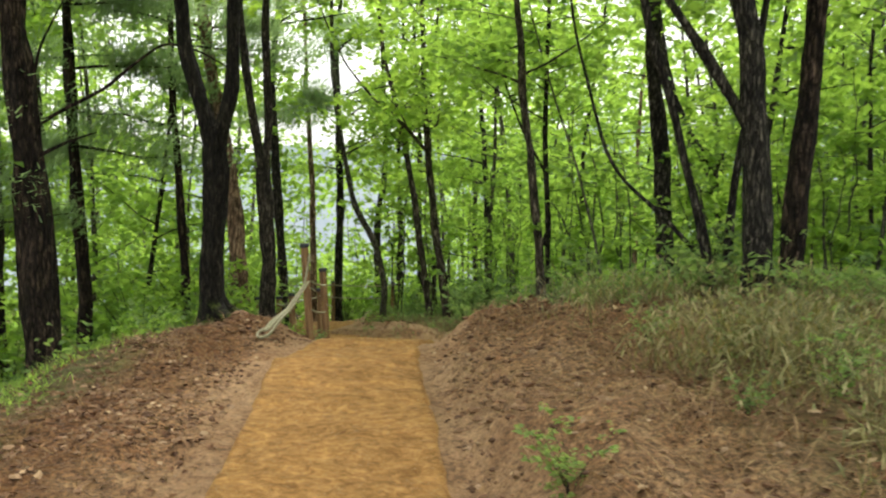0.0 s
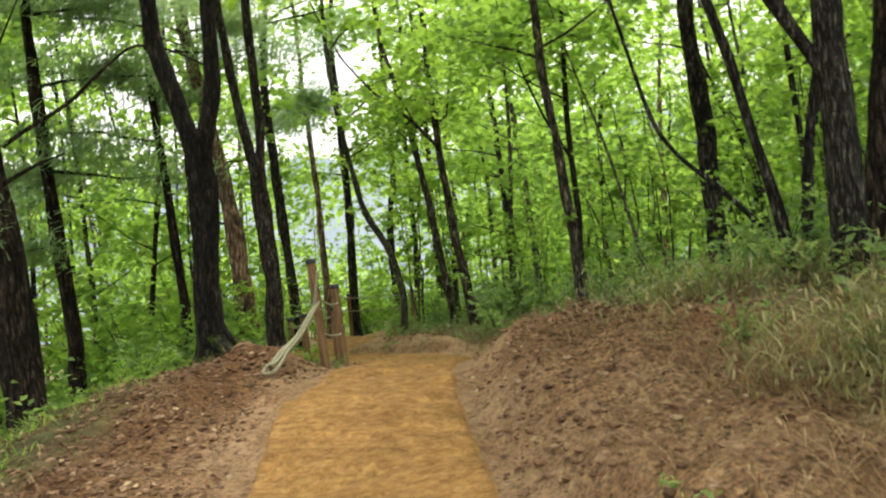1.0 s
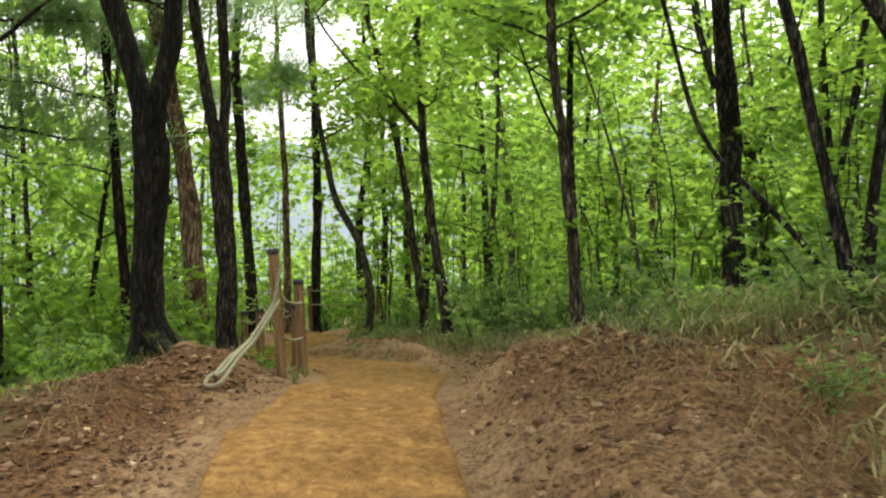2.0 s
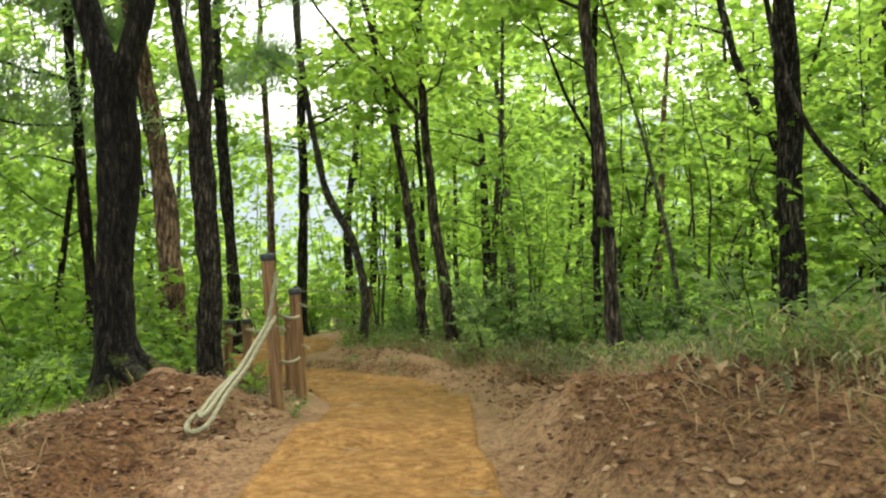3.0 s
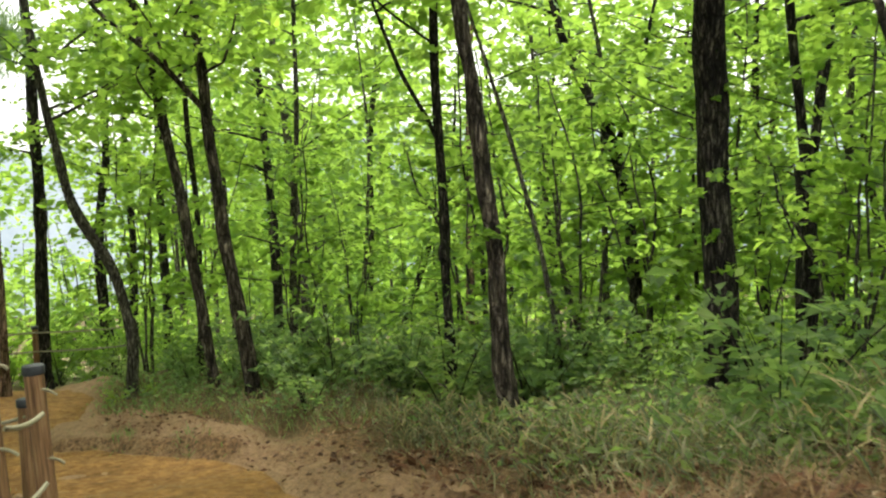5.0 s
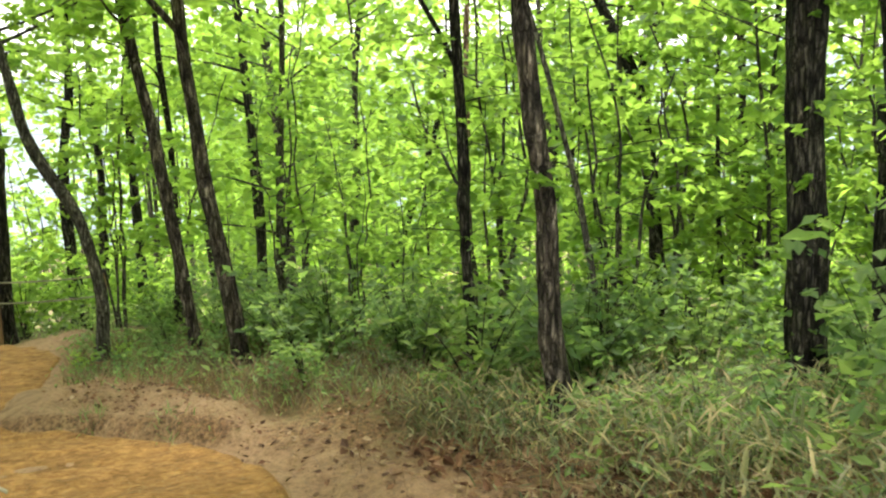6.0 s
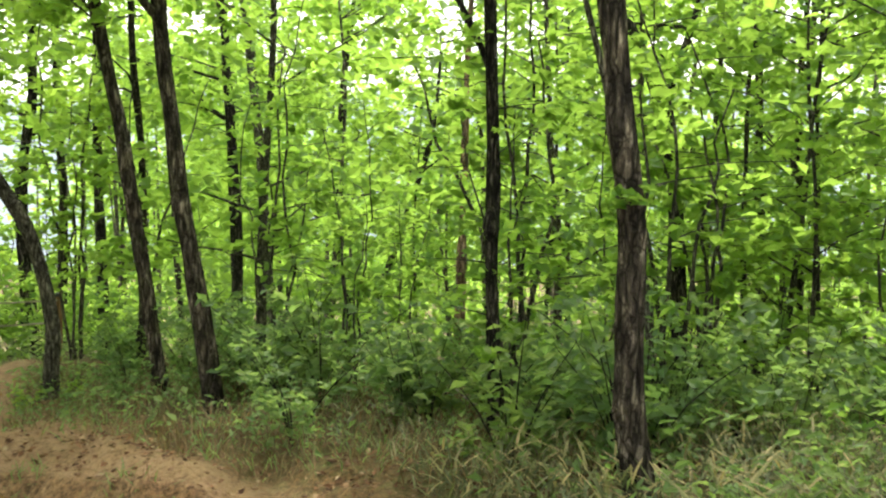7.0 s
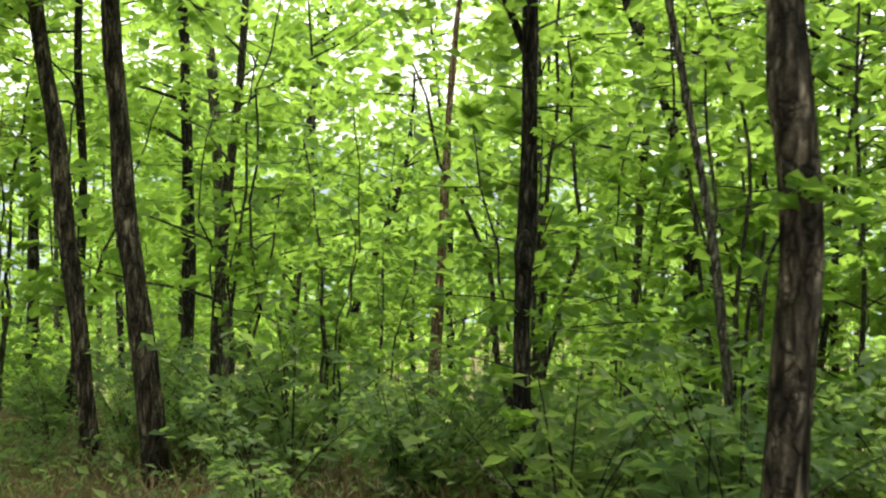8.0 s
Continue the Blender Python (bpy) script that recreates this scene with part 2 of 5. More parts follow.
def value_noise(x, y):
    x, y = np.asarray(x, float), np.asarray(y, float)
    i, j = np.floor(x).astype(int), np.floor(y).astype(int)
    u, v = x - i, y - j
    u, v = u * u * (3 - 2 * u), v * v * (3 - 2 * v)
    g = lambda a, b: LATTICE[a % 256, b % 256]
    return (g(i, j) * (1 - u) + g(i + 1, j) * u) * (1 - v) + (g(i, j + 1) * (1 - u) + g(i + 1, j + 1) * u) * v - 0.5


def smooth(a, b, x):
    t = np.clip((np.asarray(x, float) - a) / (b - a), 0, 1)
    return t * t * (3 - 2 * t)


# ---- the lie of the land ----
def trail_x(y):
    """The middle of the trail: straight to the crest, then a bend to the left and on downhill."""
    return np.interp(y, [-60, 0, 4.3, 7.3, 8.6, 9.2, 10.5, 11.3, 12.4, 13.1, 13.6, 14.0, 14.5, 15, 16, 18.5, 20, 26, 60], [1.0, -0.25, -0.55, -0.79, -0.76, -0.69, -0.64, -0.675, -0.88, -1.18, -1.35, -1.57, -1.9, -2.2, -2.33, -2.28, -2.6, -5.5, -22])


def trail_z(y):
    return np.interp(y, [-60, 0, 4.3, 7.3, 8.6, 10, 11, 12, 13.4, 16, 20, 26, 45, 80, 160], [-6, 0.02, 0.07, 0.20, 0.15, -0.04, -0.2, -0.34, -0.53, -0.76, -1.1, -2.0, -6, -12, -20])


def half_mat(y):
    return np.interp(y, [7.5, 8.6, 9.2, 10.5, 11.3, 12.4, 13.1, 13.6, 14.0, 14.5, 15, 16], [0.61, 0.55, 0.5, 0.54, 0.62, 0.67, 0.84, 0.8, 0.68, 0.52, 0.52, 0.61])


def lip_line(x, y):
    """How far past the earth lip beside the bend a place lies."""
    return y - 13.85 + 1.0 * (x + 0.75) + 0.3 * value_noise(x * 2.3 + 5, y * 2.3)


def land(x, y, rough=True, lip=True):
    x, y = np.asarray(x, float), np.asarray(y, float)
    d = x - trail_x(y)
    z = trail_z(y)
    right = smooth(0.68, 1.2, d) * (0.34 * smooth(1.0, 5.0, y) * (1 - smooth(8.3, 10.6, y)) + 0.10 * smooth(10, 12, y) - 0.03 * smooth(14.3, 16, y))
    right = right + smooth(1.3, 3.2, d) * 0.12 * (1 - smooth(9, 12, y)) - smooth(3.0, 8, d) * 0.45 - np.clip(d - 6, 0, 40) * 0.22
    left = smooth(0.7, 1.6, -d) * (0.03 + 0.15 * smooth(6, 8.6, y)) * (1 - smooth(10.6, 12, y)) - smooth(1.4, 4.4, -d - 0.12 * (7.5 - y) * (y < 7.5)) * 0.78 - np.clip(-d - 4.0, 0, 45) * 0.42
    s = lip_line(x, y)
    berm = lip * 0.14 * smooth(-0.1, 0.08, s) * (1 - smooth(0.5, 2.2, s)) * smooth(-2.1, -1.6, x) * (1 - smooth(-0.7, 0.2, x))
    z = z + np.where(d > 0, right, left) + berm
    z = z + 0.2 * np.exp(-((x + 2.0) / 0.42) ** 2 - ((y - 9.75) / 0.55) ** 2)
    far = np.hypot(x, y - 8)
    z = np.maximum(z - 0.30 * np.clip(far - 28, 0, 420), -150 + far * 0.01)
    if rough:
        off = smooth(0.55, 0.85, np.abs(d))
        z = z + off * (0.16 * value_noise(x * 0.9, y * 0.9) + 0.12 * value_noise(x * 2.6 + 9, y * 2.6) + 0.055 * value_noise(x * 6, y * 6 + 5) + 0.035 * value_noise(x * 15, y * 15))
        bluff = smooth(0.8, 1.2, d) * (1 - smooth(2.0, 2.8, d)) * smooth(4.5, 6.5, y) * (1 - smooth(9, 10.5, y))
        z = z + bluff * (0.16 * value_noise(x * 2.0 + 3, y * 2.0 + 17) + 0.10 * value_noise(x * 4.6, y * 4.6 + 31))
        z = z + 0.05 * value_noise(x * 1.1 + 40, y * 1.1 + 7)
    return z


def land_at(x, y):
    return float(land(np.array([x]), np.array([y]))[0])


def spaced(lo, hi, step, reach, grow=1.16):
    core = list(np.arange(lo, hi, step))
    s, out = step, []
    a = lo
    while a > -reach:
        s *= grow
        a -= s
        out.append(a)
    right, s, b = [], step, core[-1]
    while b < reach:
        s *= grow
        b += s
        right.append(b)
    return np.array(out[::-1] + core + right)


gx, gy = spaced(-3.8, 4.2, 0.065, 1600), spaced(2.6, 16.2, 0.065, 1600)
X, Y = np.meshgrid(gx, gy, indexing="ij")
Z = land(X, Y)
idx = np.arange(X.size).reshape(X.shape)
quads = np.stack([idx[:-1, :-1], idx[1:, :-1], idx[1:, 1:], idx[:-1, 1:]], -1).reshape(-1, 4)
ground_mesh = mesh_of("ground", np.stack([X, Y, Z], -1).reshape(-1, 3), quads, SOIL, True)
D = X - trail_x(Y)
wood = np.clip(np.where(D > 0, smooth(1.9, 3.4, D + 1.2 * value_noise(X * 0.8, Y * 0.8) + 1.1 * smooth(9, 12, Y)), smooth(1.35, 2.2, -D - 0.15 * np.clip(7.5 - Y, 0, 4) + 0.6 * value_noise(X, Y) + 0.8 * smooth(9.5, 11, Y))), 0, 1)
trod = (1 - smooth(1.1, 1.9, np.abs(D) + 0.7 * value_noise(X * 1.6, Y * 1.6))) * (0.55 + 0.45 * smooth(8.5, 11.5, Y)) * smooth(0.4, 1.0, 1.75 - np.abs(D) + 0.75 * smooth(8.5, 11.5, Y))
trod = trod * (1 - smooth(20, 22.5, Y))
wood = np.maximum(wood, smooth(20, 22.5, Y))
trod = trod * (1 - 0.7 * smooth(0.8, 1.15, -D) * (1 - smooth(8.5, 10, Y)))
trod = trod * (1 - 0.75 * np.exp(-((lip_line(X, Y) - 0.02) / 0.15) ** 2) * (X > -2.3) * (X < -0.3))
attr = ground_mesh.attributes.new("trodden", "FLOAT", "POINT")
attr.data.foreach_set("value", trod.ravel().astype(np.float32))
earth = smooth(0.9, 1.5, -D + 0.5 * value_noise(X * 1.3, Y * 1.3)) * (1 - smooth(10.5, 11.5, Y)) + smooth(0.9, 1.15, D) * (1 - smooth(1.4, 2.0, D)) * smooth(6.5, 8.0, Y) * (1 - smooth(10.4, 11.2, Y)) * np.clip(0.5 + 2.5 * value_noise(X * 1.9, Y * 1.9), 0, 1)
attr = ground_mesh.attributes.new("red_earth", "FLOAT", "POINT")
attr.data.foreach_set("value", np.clip(earth, 0, 1).ravel().astype(np.float32))
attr = ground_mesh.attributes.new("forest", "FLOAT", "POINT")
attr.data.foreach_set("value", wood.ravel().astype(np.float32))
ground = tagged(new("ground", ground_mesh), "reddish brown bare soil ridge falling away under woodland", "ground", kind="structure")


def lay_mat(y_from, y_to):
    """A strip of coir matting along the trail, wrinkled across and frayed at its edges."""
    my, mu = np.arange(y_from, y_to, 0.035), np.linspace(-1, 1, 37)
    U, V = np.meshgrid(mu, my, indexing="ij")
    edge = 1 + 0.03 * value_noise(np.sign(U) * 5, V * 3) + 0.02 * value_noise(np.sign(U) * 9, V * 14) + smooth(10.5, 12, V) * (0.08 * value_noise(np.sign(U) * 5, V * 1.7) + 0.07 * value_noise(np.sign(U) * 3, V * 7))
    MX = trail_x(V) + U * half_mat(V) * edge
    MZ = land(MX, V, False, False) + 0.05 * value_noise(MX * 1.1 + 40, V * 1.1 + 7) + 0.028
    MZ = MZ + 0.045 * value_noise(MX * 0.9, V * 2.6) + 0.022 * value_noise(MX * 3, V * 6) + 0.012 * value_noise(MX * 13, V * 13) + 0.016 * np.maximum(0, np.sin(V * 8.5 + 1.2 * np.sin(MX * 2.1 + V)) - 0.6) * np.clip(0.5 + 2 * value_noise(MX * 0.7 + 3, V * 0.7), 0, 1) - 0.05 * (np.abs(U) > 0.99)
    mi = np.arange(U.size).reshape(U.shape)
    mq = np.stack([mi[:-1, :-1], mi[1:, :-1], mi[1:, 1:], mi[:-1, 1:]], -1).reshape(-1, 4)
    me = mesh_of("coir_mat", np.stack([MX, V, MZ], -1).reshape(-1, 3), mq, COIR, True)
    return tagged(new("coir_mat", me), "golden brown coir matting laid along the earth trail", "trail mat", kind="structure")


lay_mat(-4.0, 21.0)

# backdrop hills across the valley, their haze painted on as a pale glow
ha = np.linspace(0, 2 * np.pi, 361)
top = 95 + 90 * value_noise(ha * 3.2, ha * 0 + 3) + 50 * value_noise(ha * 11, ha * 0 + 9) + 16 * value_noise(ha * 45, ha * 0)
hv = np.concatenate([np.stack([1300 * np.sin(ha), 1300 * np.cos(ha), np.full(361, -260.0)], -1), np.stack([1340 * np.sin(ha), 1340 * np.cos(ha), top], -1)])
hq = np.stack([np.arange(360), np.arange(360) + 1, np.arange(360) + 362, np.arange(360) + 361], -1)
HAZE_GLOW, hn, hl, _ = material("hazy_hill_glow", 1.0, 0.0)
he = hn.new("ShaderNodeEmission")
# emission stands in for the bright haze; the hills are no light source
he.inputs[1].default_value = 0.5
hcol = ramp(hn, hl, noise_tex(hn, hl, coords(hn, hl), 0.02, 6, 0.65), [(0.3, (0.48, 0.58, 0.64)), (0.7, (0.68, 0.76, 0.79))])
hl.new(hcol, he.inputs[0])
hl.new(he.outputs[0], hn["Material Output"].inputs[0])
tagged(new("backdrop_hills", mesh_of("backdrop_hills", hv, hq, HAZE_GLOW)), "backdrop of wooded hills across the valley, haze painted as a pale blue glow", "hills", kind="structure")


# ---- trunks, branches, leaves ----
def tube(points, radii, sides, rng, furrow=0.0):
    """A bent, tapering, slightly fluted tube along points."""
    p, r = np.asarray(points, float), np.asarray(radii, float)
    t = np.gradient(p, axis=0)
    t /= np.linalg.norm(t, axis=1)[:, None]
    ref = np.where(np.abs(t[:, 2:3]) > 0.95, np.array([[1.0, 0, 0]]), np.array([[0, 0, 1.0]]))
    a = np.cross(t, ref)
    a /= np.linalg.norm(a, axis=1)[:, None]
    for i in range(1, len(a)):
        a[i] = a[i - 1] - t[i] * (a[i - 1] @ t[i])
        a[i] /= np.linalg.norm(a[i]) + 1e-9
    b = np.cross(t, a)
    ang = np.arange(sides) * 2 * np.pi / sides
    slow = rng.random((max(2, len(p) // 3), sides)) - 0.5
    at = np.linspace(0, len(slow) - 1, len(p))
    low = np.floor(at).astype(int).clip(0, len(slow) - 2)
    slow = slow[low] * (1 - (at - low))[:, None] + slow[low + 1] * (at - low)[:, None]
    wob = 1 + furrow * (1.2 * slow + 0.35 * (rng.random((len(p), sides)) - 0.5) + 0.7 * (rng.random((1, sides)) - 0.5))
    ring = (a[:, None] * np.cos(ang)[None, :, None] + b[:, None] * np.sin(ang)[None, :, None]) * (r[:, None] * wob)[:, :, None]
    v = (p[:, None] + ring).reshape(-1, 3)
    n = len(p)
    i = np.arange((n - 1) * sides).reshape(n - 1, sides)
    j = np.roll(i, -1, axis=1)
    q = np.stack([i, j, j + sides, i + sides], -1).reshape(-1, 4)
    return v, q


class Heap:
    """Collects pieces of geometry for one mesh."""

    def __init__(self):
        self.v, self.q, self.n = [], [], 0

    def add(self, v, q):
        self.v.append(v)
        self.q.append(q + self.n)
        self.n += len(v)

    def mesh(self, name, mat, smooth_faces=False):
        return mesh_of(name, np.concatenate(self.v), np.concatenate(self.q), mat, smooth_faces)


def smooth_line(points, n, rounds=3):
    p = np.asarray(points, float)
    s = np.concatenate([[0], np.cumsum(np.linalg.norm(np.diff(p, axis=0), axis=1))])
    u = np.linspace(0, s[-1], n)
    out = np.stack([np.interp(u, s, p[:, k]) for k in range(3)], -1)
    for _ in range(rounds):
        out[1:-1] = 0.25 * out[:-2] + 0.5 * out[1:-1] + 0.25 * out[2:]
    return out


def leaves(centres, length, rng, flat=1.1, slim=0.66):
    """One folded, pointed leaf (two triangles) at each centre, hanging at its own tilt."""
    n = len(centres)
    yaw = rng.random(n) * 2 * np.pi
    ahead = np.stack([np.cos(yaw), np.sin(yaw), (rng.random(n) - 0.68) * 1.2 * flat], -1)
    ahead /= np.linalg.norm(ahead, axis=1)[:, None]
    up = np.stack([(rng.random(n) - 0.5) * 2 * flat, (rng.random(n) - 0.5) * 2 * flat, np.ones(n)], -1)
    side = np.cross(ahead, up)
    side /= np.linalg.norm(side, axis=1)[:, None]
    nor = np.cross(side, ahead)
    L = (length * (0.55 + 0.9 * rng.random(n)))[:, None]
    W = L * slim * 0.5
    c = np.asarray(centres)
    mid = c + ahead * L * 0.06
    v = np.stack([c - ahead * L * 0.5, mid + side * W + nor * W * 0.35, c + ahead * L * 0.5 - nor * W * 0.2, mid - side * W + nor * W * 0.35], 1).reshape(-1, 3)
    return v, np.arange(n * 4).reshape(n, 4)


def spray_points(centre, reach, n, rng, thick=0.3):
    """Leaf places on a spray: small rosettes round the tips of its twigs, with gaps between."""
    m = max(3, n // 6)
    a, r = rng.random(m) * 2 * np.pi, reach * np.sqrt(rng.random(m))
    tips = np.stack([centre[0] + r * np.cos(a), centre[1] + r * np.sin(a), centre[2] + (rng.random(m) - 0.5) * 2 * thick * reach - 0.25 * r * r / reach], -1)
    return tips[rng.integers(0, m, n)] + rng.normal(size=(n, 3)) * np.array([0.13, 0.13, 0.09]) * min(1.0, reach)


def branch_out(heap, twigs, start, yaw, length, lift, r0, rng, n_leaf, leaf, sprays=3, needles=False):
    """A side branch that ends in flat sprays of leaves."""
    d = np.array([math.cos(yaw), math.sin(yaw), lift])
    pts = [np.array(start)]
    for k in range(4):
        d = d + np.array([rng.normal() * 0.16, rng.normal() * 0.16, rng.normal() * 0.1 - 0.02])
        pts.append(pts[-1] + d / np.linalg.norm(d) * length / 4)
    pts = np.array(pts)
    twigs.add(*tube(pts, np.linspace(r0, r0 * 0.25, 5), 4, rng))
    for k in range(sprays):
        c = pts[2 + (k % 3)] + rng.normal(size=3) * np.array([0.25, 0.25, 0.08]) * length * 0.5
        if needles:
            needle_tuft(heap, c, length * 0.3, n_leaf, rng)
        else:
            heap.add(*leaves(spray_points(c, length * (0.32 + 0.2 * rng.random()), n_leaf, rng), leaf, rng))


def needle_tuft(heap, c, reach, n, rng):
    """A soft cushion of long needles."""
    d = rng.normal(size=(n, 3))
    d[:, 2] = np.abs(d[:, 2]) * 0.6
    d /= np.linalg.norm(d, axis=1)[:, None]
    root = c + rng.normal(size=(n, 3)) * reach * np.array([0.55, 0.55, 0.28])
    L = 0.13 * (0.7 + 0.6 * rng.random(n))[:, None]
    s = np.cross(d, [0.3, 0.2, 1.0])
    s /= np.linalg.norm(s, axis=1)[:, None]
    w = 0.011
    v = np.stack([root - s * w, root + s * w, root + d * L + s * w * 0.5, root + d * L - s * w * 0.5], 1).reshape(-1, 3)
    heap.add(v, np.arange(n * 4).reshape(n, 4))


def tree(name, label, y, radius, stem, limbs=(), bark=None, height=10.0, crown_from=3.2, n_branch=14, n_leaf=40, leaf=0.125, pine=False, seed=1, spread=1.5, flare=1.35, split=True):
    """A tree: the stem and its limbs as (x, z) along their lean, in the plane y; above that they grow on into a crown."""
    rng = np.random.default_rng(seed)
    bark = bark or BARK_DARK
    x0 = stem[0][0]
    z0 = land_at(x0, y)
    thing = base_at(name, x0, y, z0)
    here = np.array([x0, y, z0])
    trunk, crown = Heap(), Heap()

    def grow(line, r_from, r_to, top, sides):
        p = [np.array([x, y + 0.012 * min(i, 3) * math.sin(seed + i), z]) for i, (x, z) in enumerate(line)]
        d = p[-1] - p[-2]
        d = d / np.linalg.norm(d)
        while p[-1][2] < top:
            d = d * 0.82 + np.array([rng.normal() * 0.07, rng.normal() * 0.07, 0.2])
            d = d / np.linalg.norm(d)
            p.append(p[-1] + d * 0.8)
        q = smooth_line(p, max(16, int(len(p) * (5 if split else 3))))
        h = np.linspace(0, 1, len(q))
        r = r_from + (r_to - r_from) * h
        # knotty, slightly crooked growth
        knots = max(3, int(len(q) * 0.45))
        for axis in (0, 1):
            q[:, axis] += min(0.007, r_from * 0.1) * np.interp(h * (knots - 1), np.arange(knots), rng.normal(size=knots)) * np.minimum(1, h * 8)
        r = r * (1 + 0.09 * np.interp(h * (knots - 1), np.arange(knots), rng.normal(size=knots)).clip(-1.2, 1.8))
        return q, r

    first = [(x0 - 0.02, z0 - 0.35)] + [(x, z) for x, z in stem if z > z0 + 0.15]
    if len(first) < 3:
        first.append((first[-1][0], first[-1][1] + 0.6))
    lines, heaps = [], [trunk]
    forked = [l for l in limbs if l[0][1] >= stem[-1][1] - 0.12]
    q, r = grow(first, radius * 1.08, radius * (0.92 if forked else 0.22), stem[-1][1] if forked else z0 + height, 18)
    low = np.clip(1 - (q[:, 2] - z0) / 0.45, 0, 1)
    r = r * (1 + (flare - 1) * low ** 2)
    trunk.add(*tube(q - here, r, 22 if split else 9, rng, 0.25))
    lines.append(q)
    for k, l in enumerate(limbs):
        fork = l in forked
        rr = radius * (0.55 if fork else 0.12 if pine else 0.4)
        way = list(l)
        if fork:
            way = [(0.75 * stem[-1][0] + 0.25 * l[0][0], l[0][1] - 0.4), (0.5 * stem[-1][0] + 0.5 * l[0][0], l[0][1] - 0.15)] + way[1:]
        q, r = grow(way, rr * 1.15, rr * 0.25, z0 + height * 0.95 if fork else l[-1][1] + (0.0 if pine else 1.6), 10)
        heaps.append(Heap())
        heaps[-1].add(*tube(q - here, r, 12, rng, 0.12))
        lines.append(q)
    for k in range(n_branch):
        tall_enough = [i for i, l in enumerate(lines) if l[-1, 2] > z0 + crown_from + 0.3]
        wood_of = tall_enough[k % len(tall_enough)]
        q = lines[wood_of]
        ok = np.where(q[:, 2] > z0 + crown_from)[0]
        s = q[ok[int(rng.random() ** (1.0 if pine else 1.3) * len(ok))]] - here
        reach = spread * (0.6 + 0.7 * rng.random())
        if split:
            heaps.append(Heap())
        branch_out(crown, heaps[-1] if split else heaps[wood_of], s, rng.random() * 6.28, reach, 0.35 if not pine else 0.05, 0.022 * min(1.0, 0.25 + radius / 0.1), rng, n_leaf, leaf, 4, pine)
    part("trunk", trunk.mesh("trunk", bark, True), thing)
    for k, h in enumerate(heaps[1:]):
        kind = "limb" if k < len(limbs) else "branch"
        part(kind, h.mesh(kind, bark, True), thing)
    if n_branch:
        part("crown", crown.mesh("crown", NEEDLE if pine else LEAF), thing, "needle-covered crown" if pine else "fresh green leafy crown")
    return tagged(thing, label, "tree")


OAK = "dark-barked broadleaf tree rooted on the wooded ridge"

fork_tree = tree("forked_oak", "thick dark forked oak standing beside the rope fence", 10.0, 0.138,
                 [(-2.56, 0.2), (-2.57, 0.95), (-2.51, 1.89), (-2.52, 2.36)],
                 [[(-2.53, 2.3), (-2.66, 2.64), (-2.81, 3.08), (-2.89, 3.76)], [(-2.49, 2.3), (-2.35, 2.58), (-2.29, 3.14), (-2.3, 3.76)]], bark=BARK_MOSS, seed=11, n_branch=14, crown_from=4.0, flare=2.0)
for yaw, reach in ((0.15, 0.62), (-0.75, 0.5), (-1.9, 0.42), (2.9, 0.4)):
    out = np.array([math.cos(yaw), math.sin(yaw), 0])
    foot = np.array(fork_tree.location)
    way = []
    for u, rise in ((0.02, 0.5), (0.2, 0.26), (0.5, 0.08), (0.8, 0.0), (1.0, -0.1)):
        q = foot + out * reach * u
        way.append((q[0], q[1], max(land_at(q[0], q[1]), foot[2] - 0.15) + rise))
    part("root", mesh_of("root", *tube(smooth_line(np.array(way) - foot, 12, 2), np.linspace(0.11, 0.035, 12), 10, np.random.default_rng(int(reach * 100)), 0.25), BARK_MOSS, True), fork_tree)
tree("pine_tree", "old reddish brown pine with a bare crooked branch", 10.3, 0.2,
     [(-4.58, -0.43), (-4.64, 0.61), (-4.68, 1.71), (-4.76, 2.67), (-4.81, 3.3), (-4.86, 3.8)],
     [[(-4.7, 2.6), (-4.55, 3.3), (-4.25, 3.87)], [(-4.54, 2.44), (-4.18, 2.64), (-3.86, 2.79), (-3.47, 3.11), (-3.15, 3.33), (-2.75, 3.24), (-2.35, 3.0)], [(-4.58, 2.06), (-4.25, 2.22), (-3.93, 2.32)]],
     bark=BARK_PINE, pine=True, seed=12, n_branch=14, n_leaf=260, crown_from=4.6, spread=1.4)
tree("pine_tree", "slender brown pine on the falling slope", 12.2, 0.1, [(-4.87, -0.51), (-4.85, 0.45), (-4.94, 1.6), (-4.97, 2.58), (-5.01, 3.78)],
     bark=BARK_PINE, pine=True, seed=13, n_branch=13, n_leaf=420, crown_from=2.7, spread=1.8)
tree("pine_tree", "dark pine with low soft needle pads on the slope", 13.6, 0.11, [(-6.7, -1.2), (-6.75, 0.5), (-6.7, 2.0), (-6.8, 3.6)],
     bark=BARK_PINE, pine=True, seed=61, n_branch=14, n_leaf=240, crown_from=3.8, spread=1.9)
tree("pine_tree", "young pine with soft drooping needle pads on the slope", 11.6, 0.07, [(-5.9, -0.9), (-5.85, 0.6), (-5.9, 2.0), (-5.95, 3.4)],
     bark=BARK_PINE, pine=True, seed=62, n_branch=13, n_leaf=260, crown_from=2.2, spread=1.7)
tree("pine_tree", "slender pine with spreading needle pads behind the oaks", 13.2, 0.07, [(-3.75, -0.6), (-3.8, 0.8), (-3.85, 2.0), (-3.95, 3.4)],
     bark=BARK_PINE, pine=True, seed=63, n_branch=8, n_leaf=380, crown_from=3.2, spread=1.6)
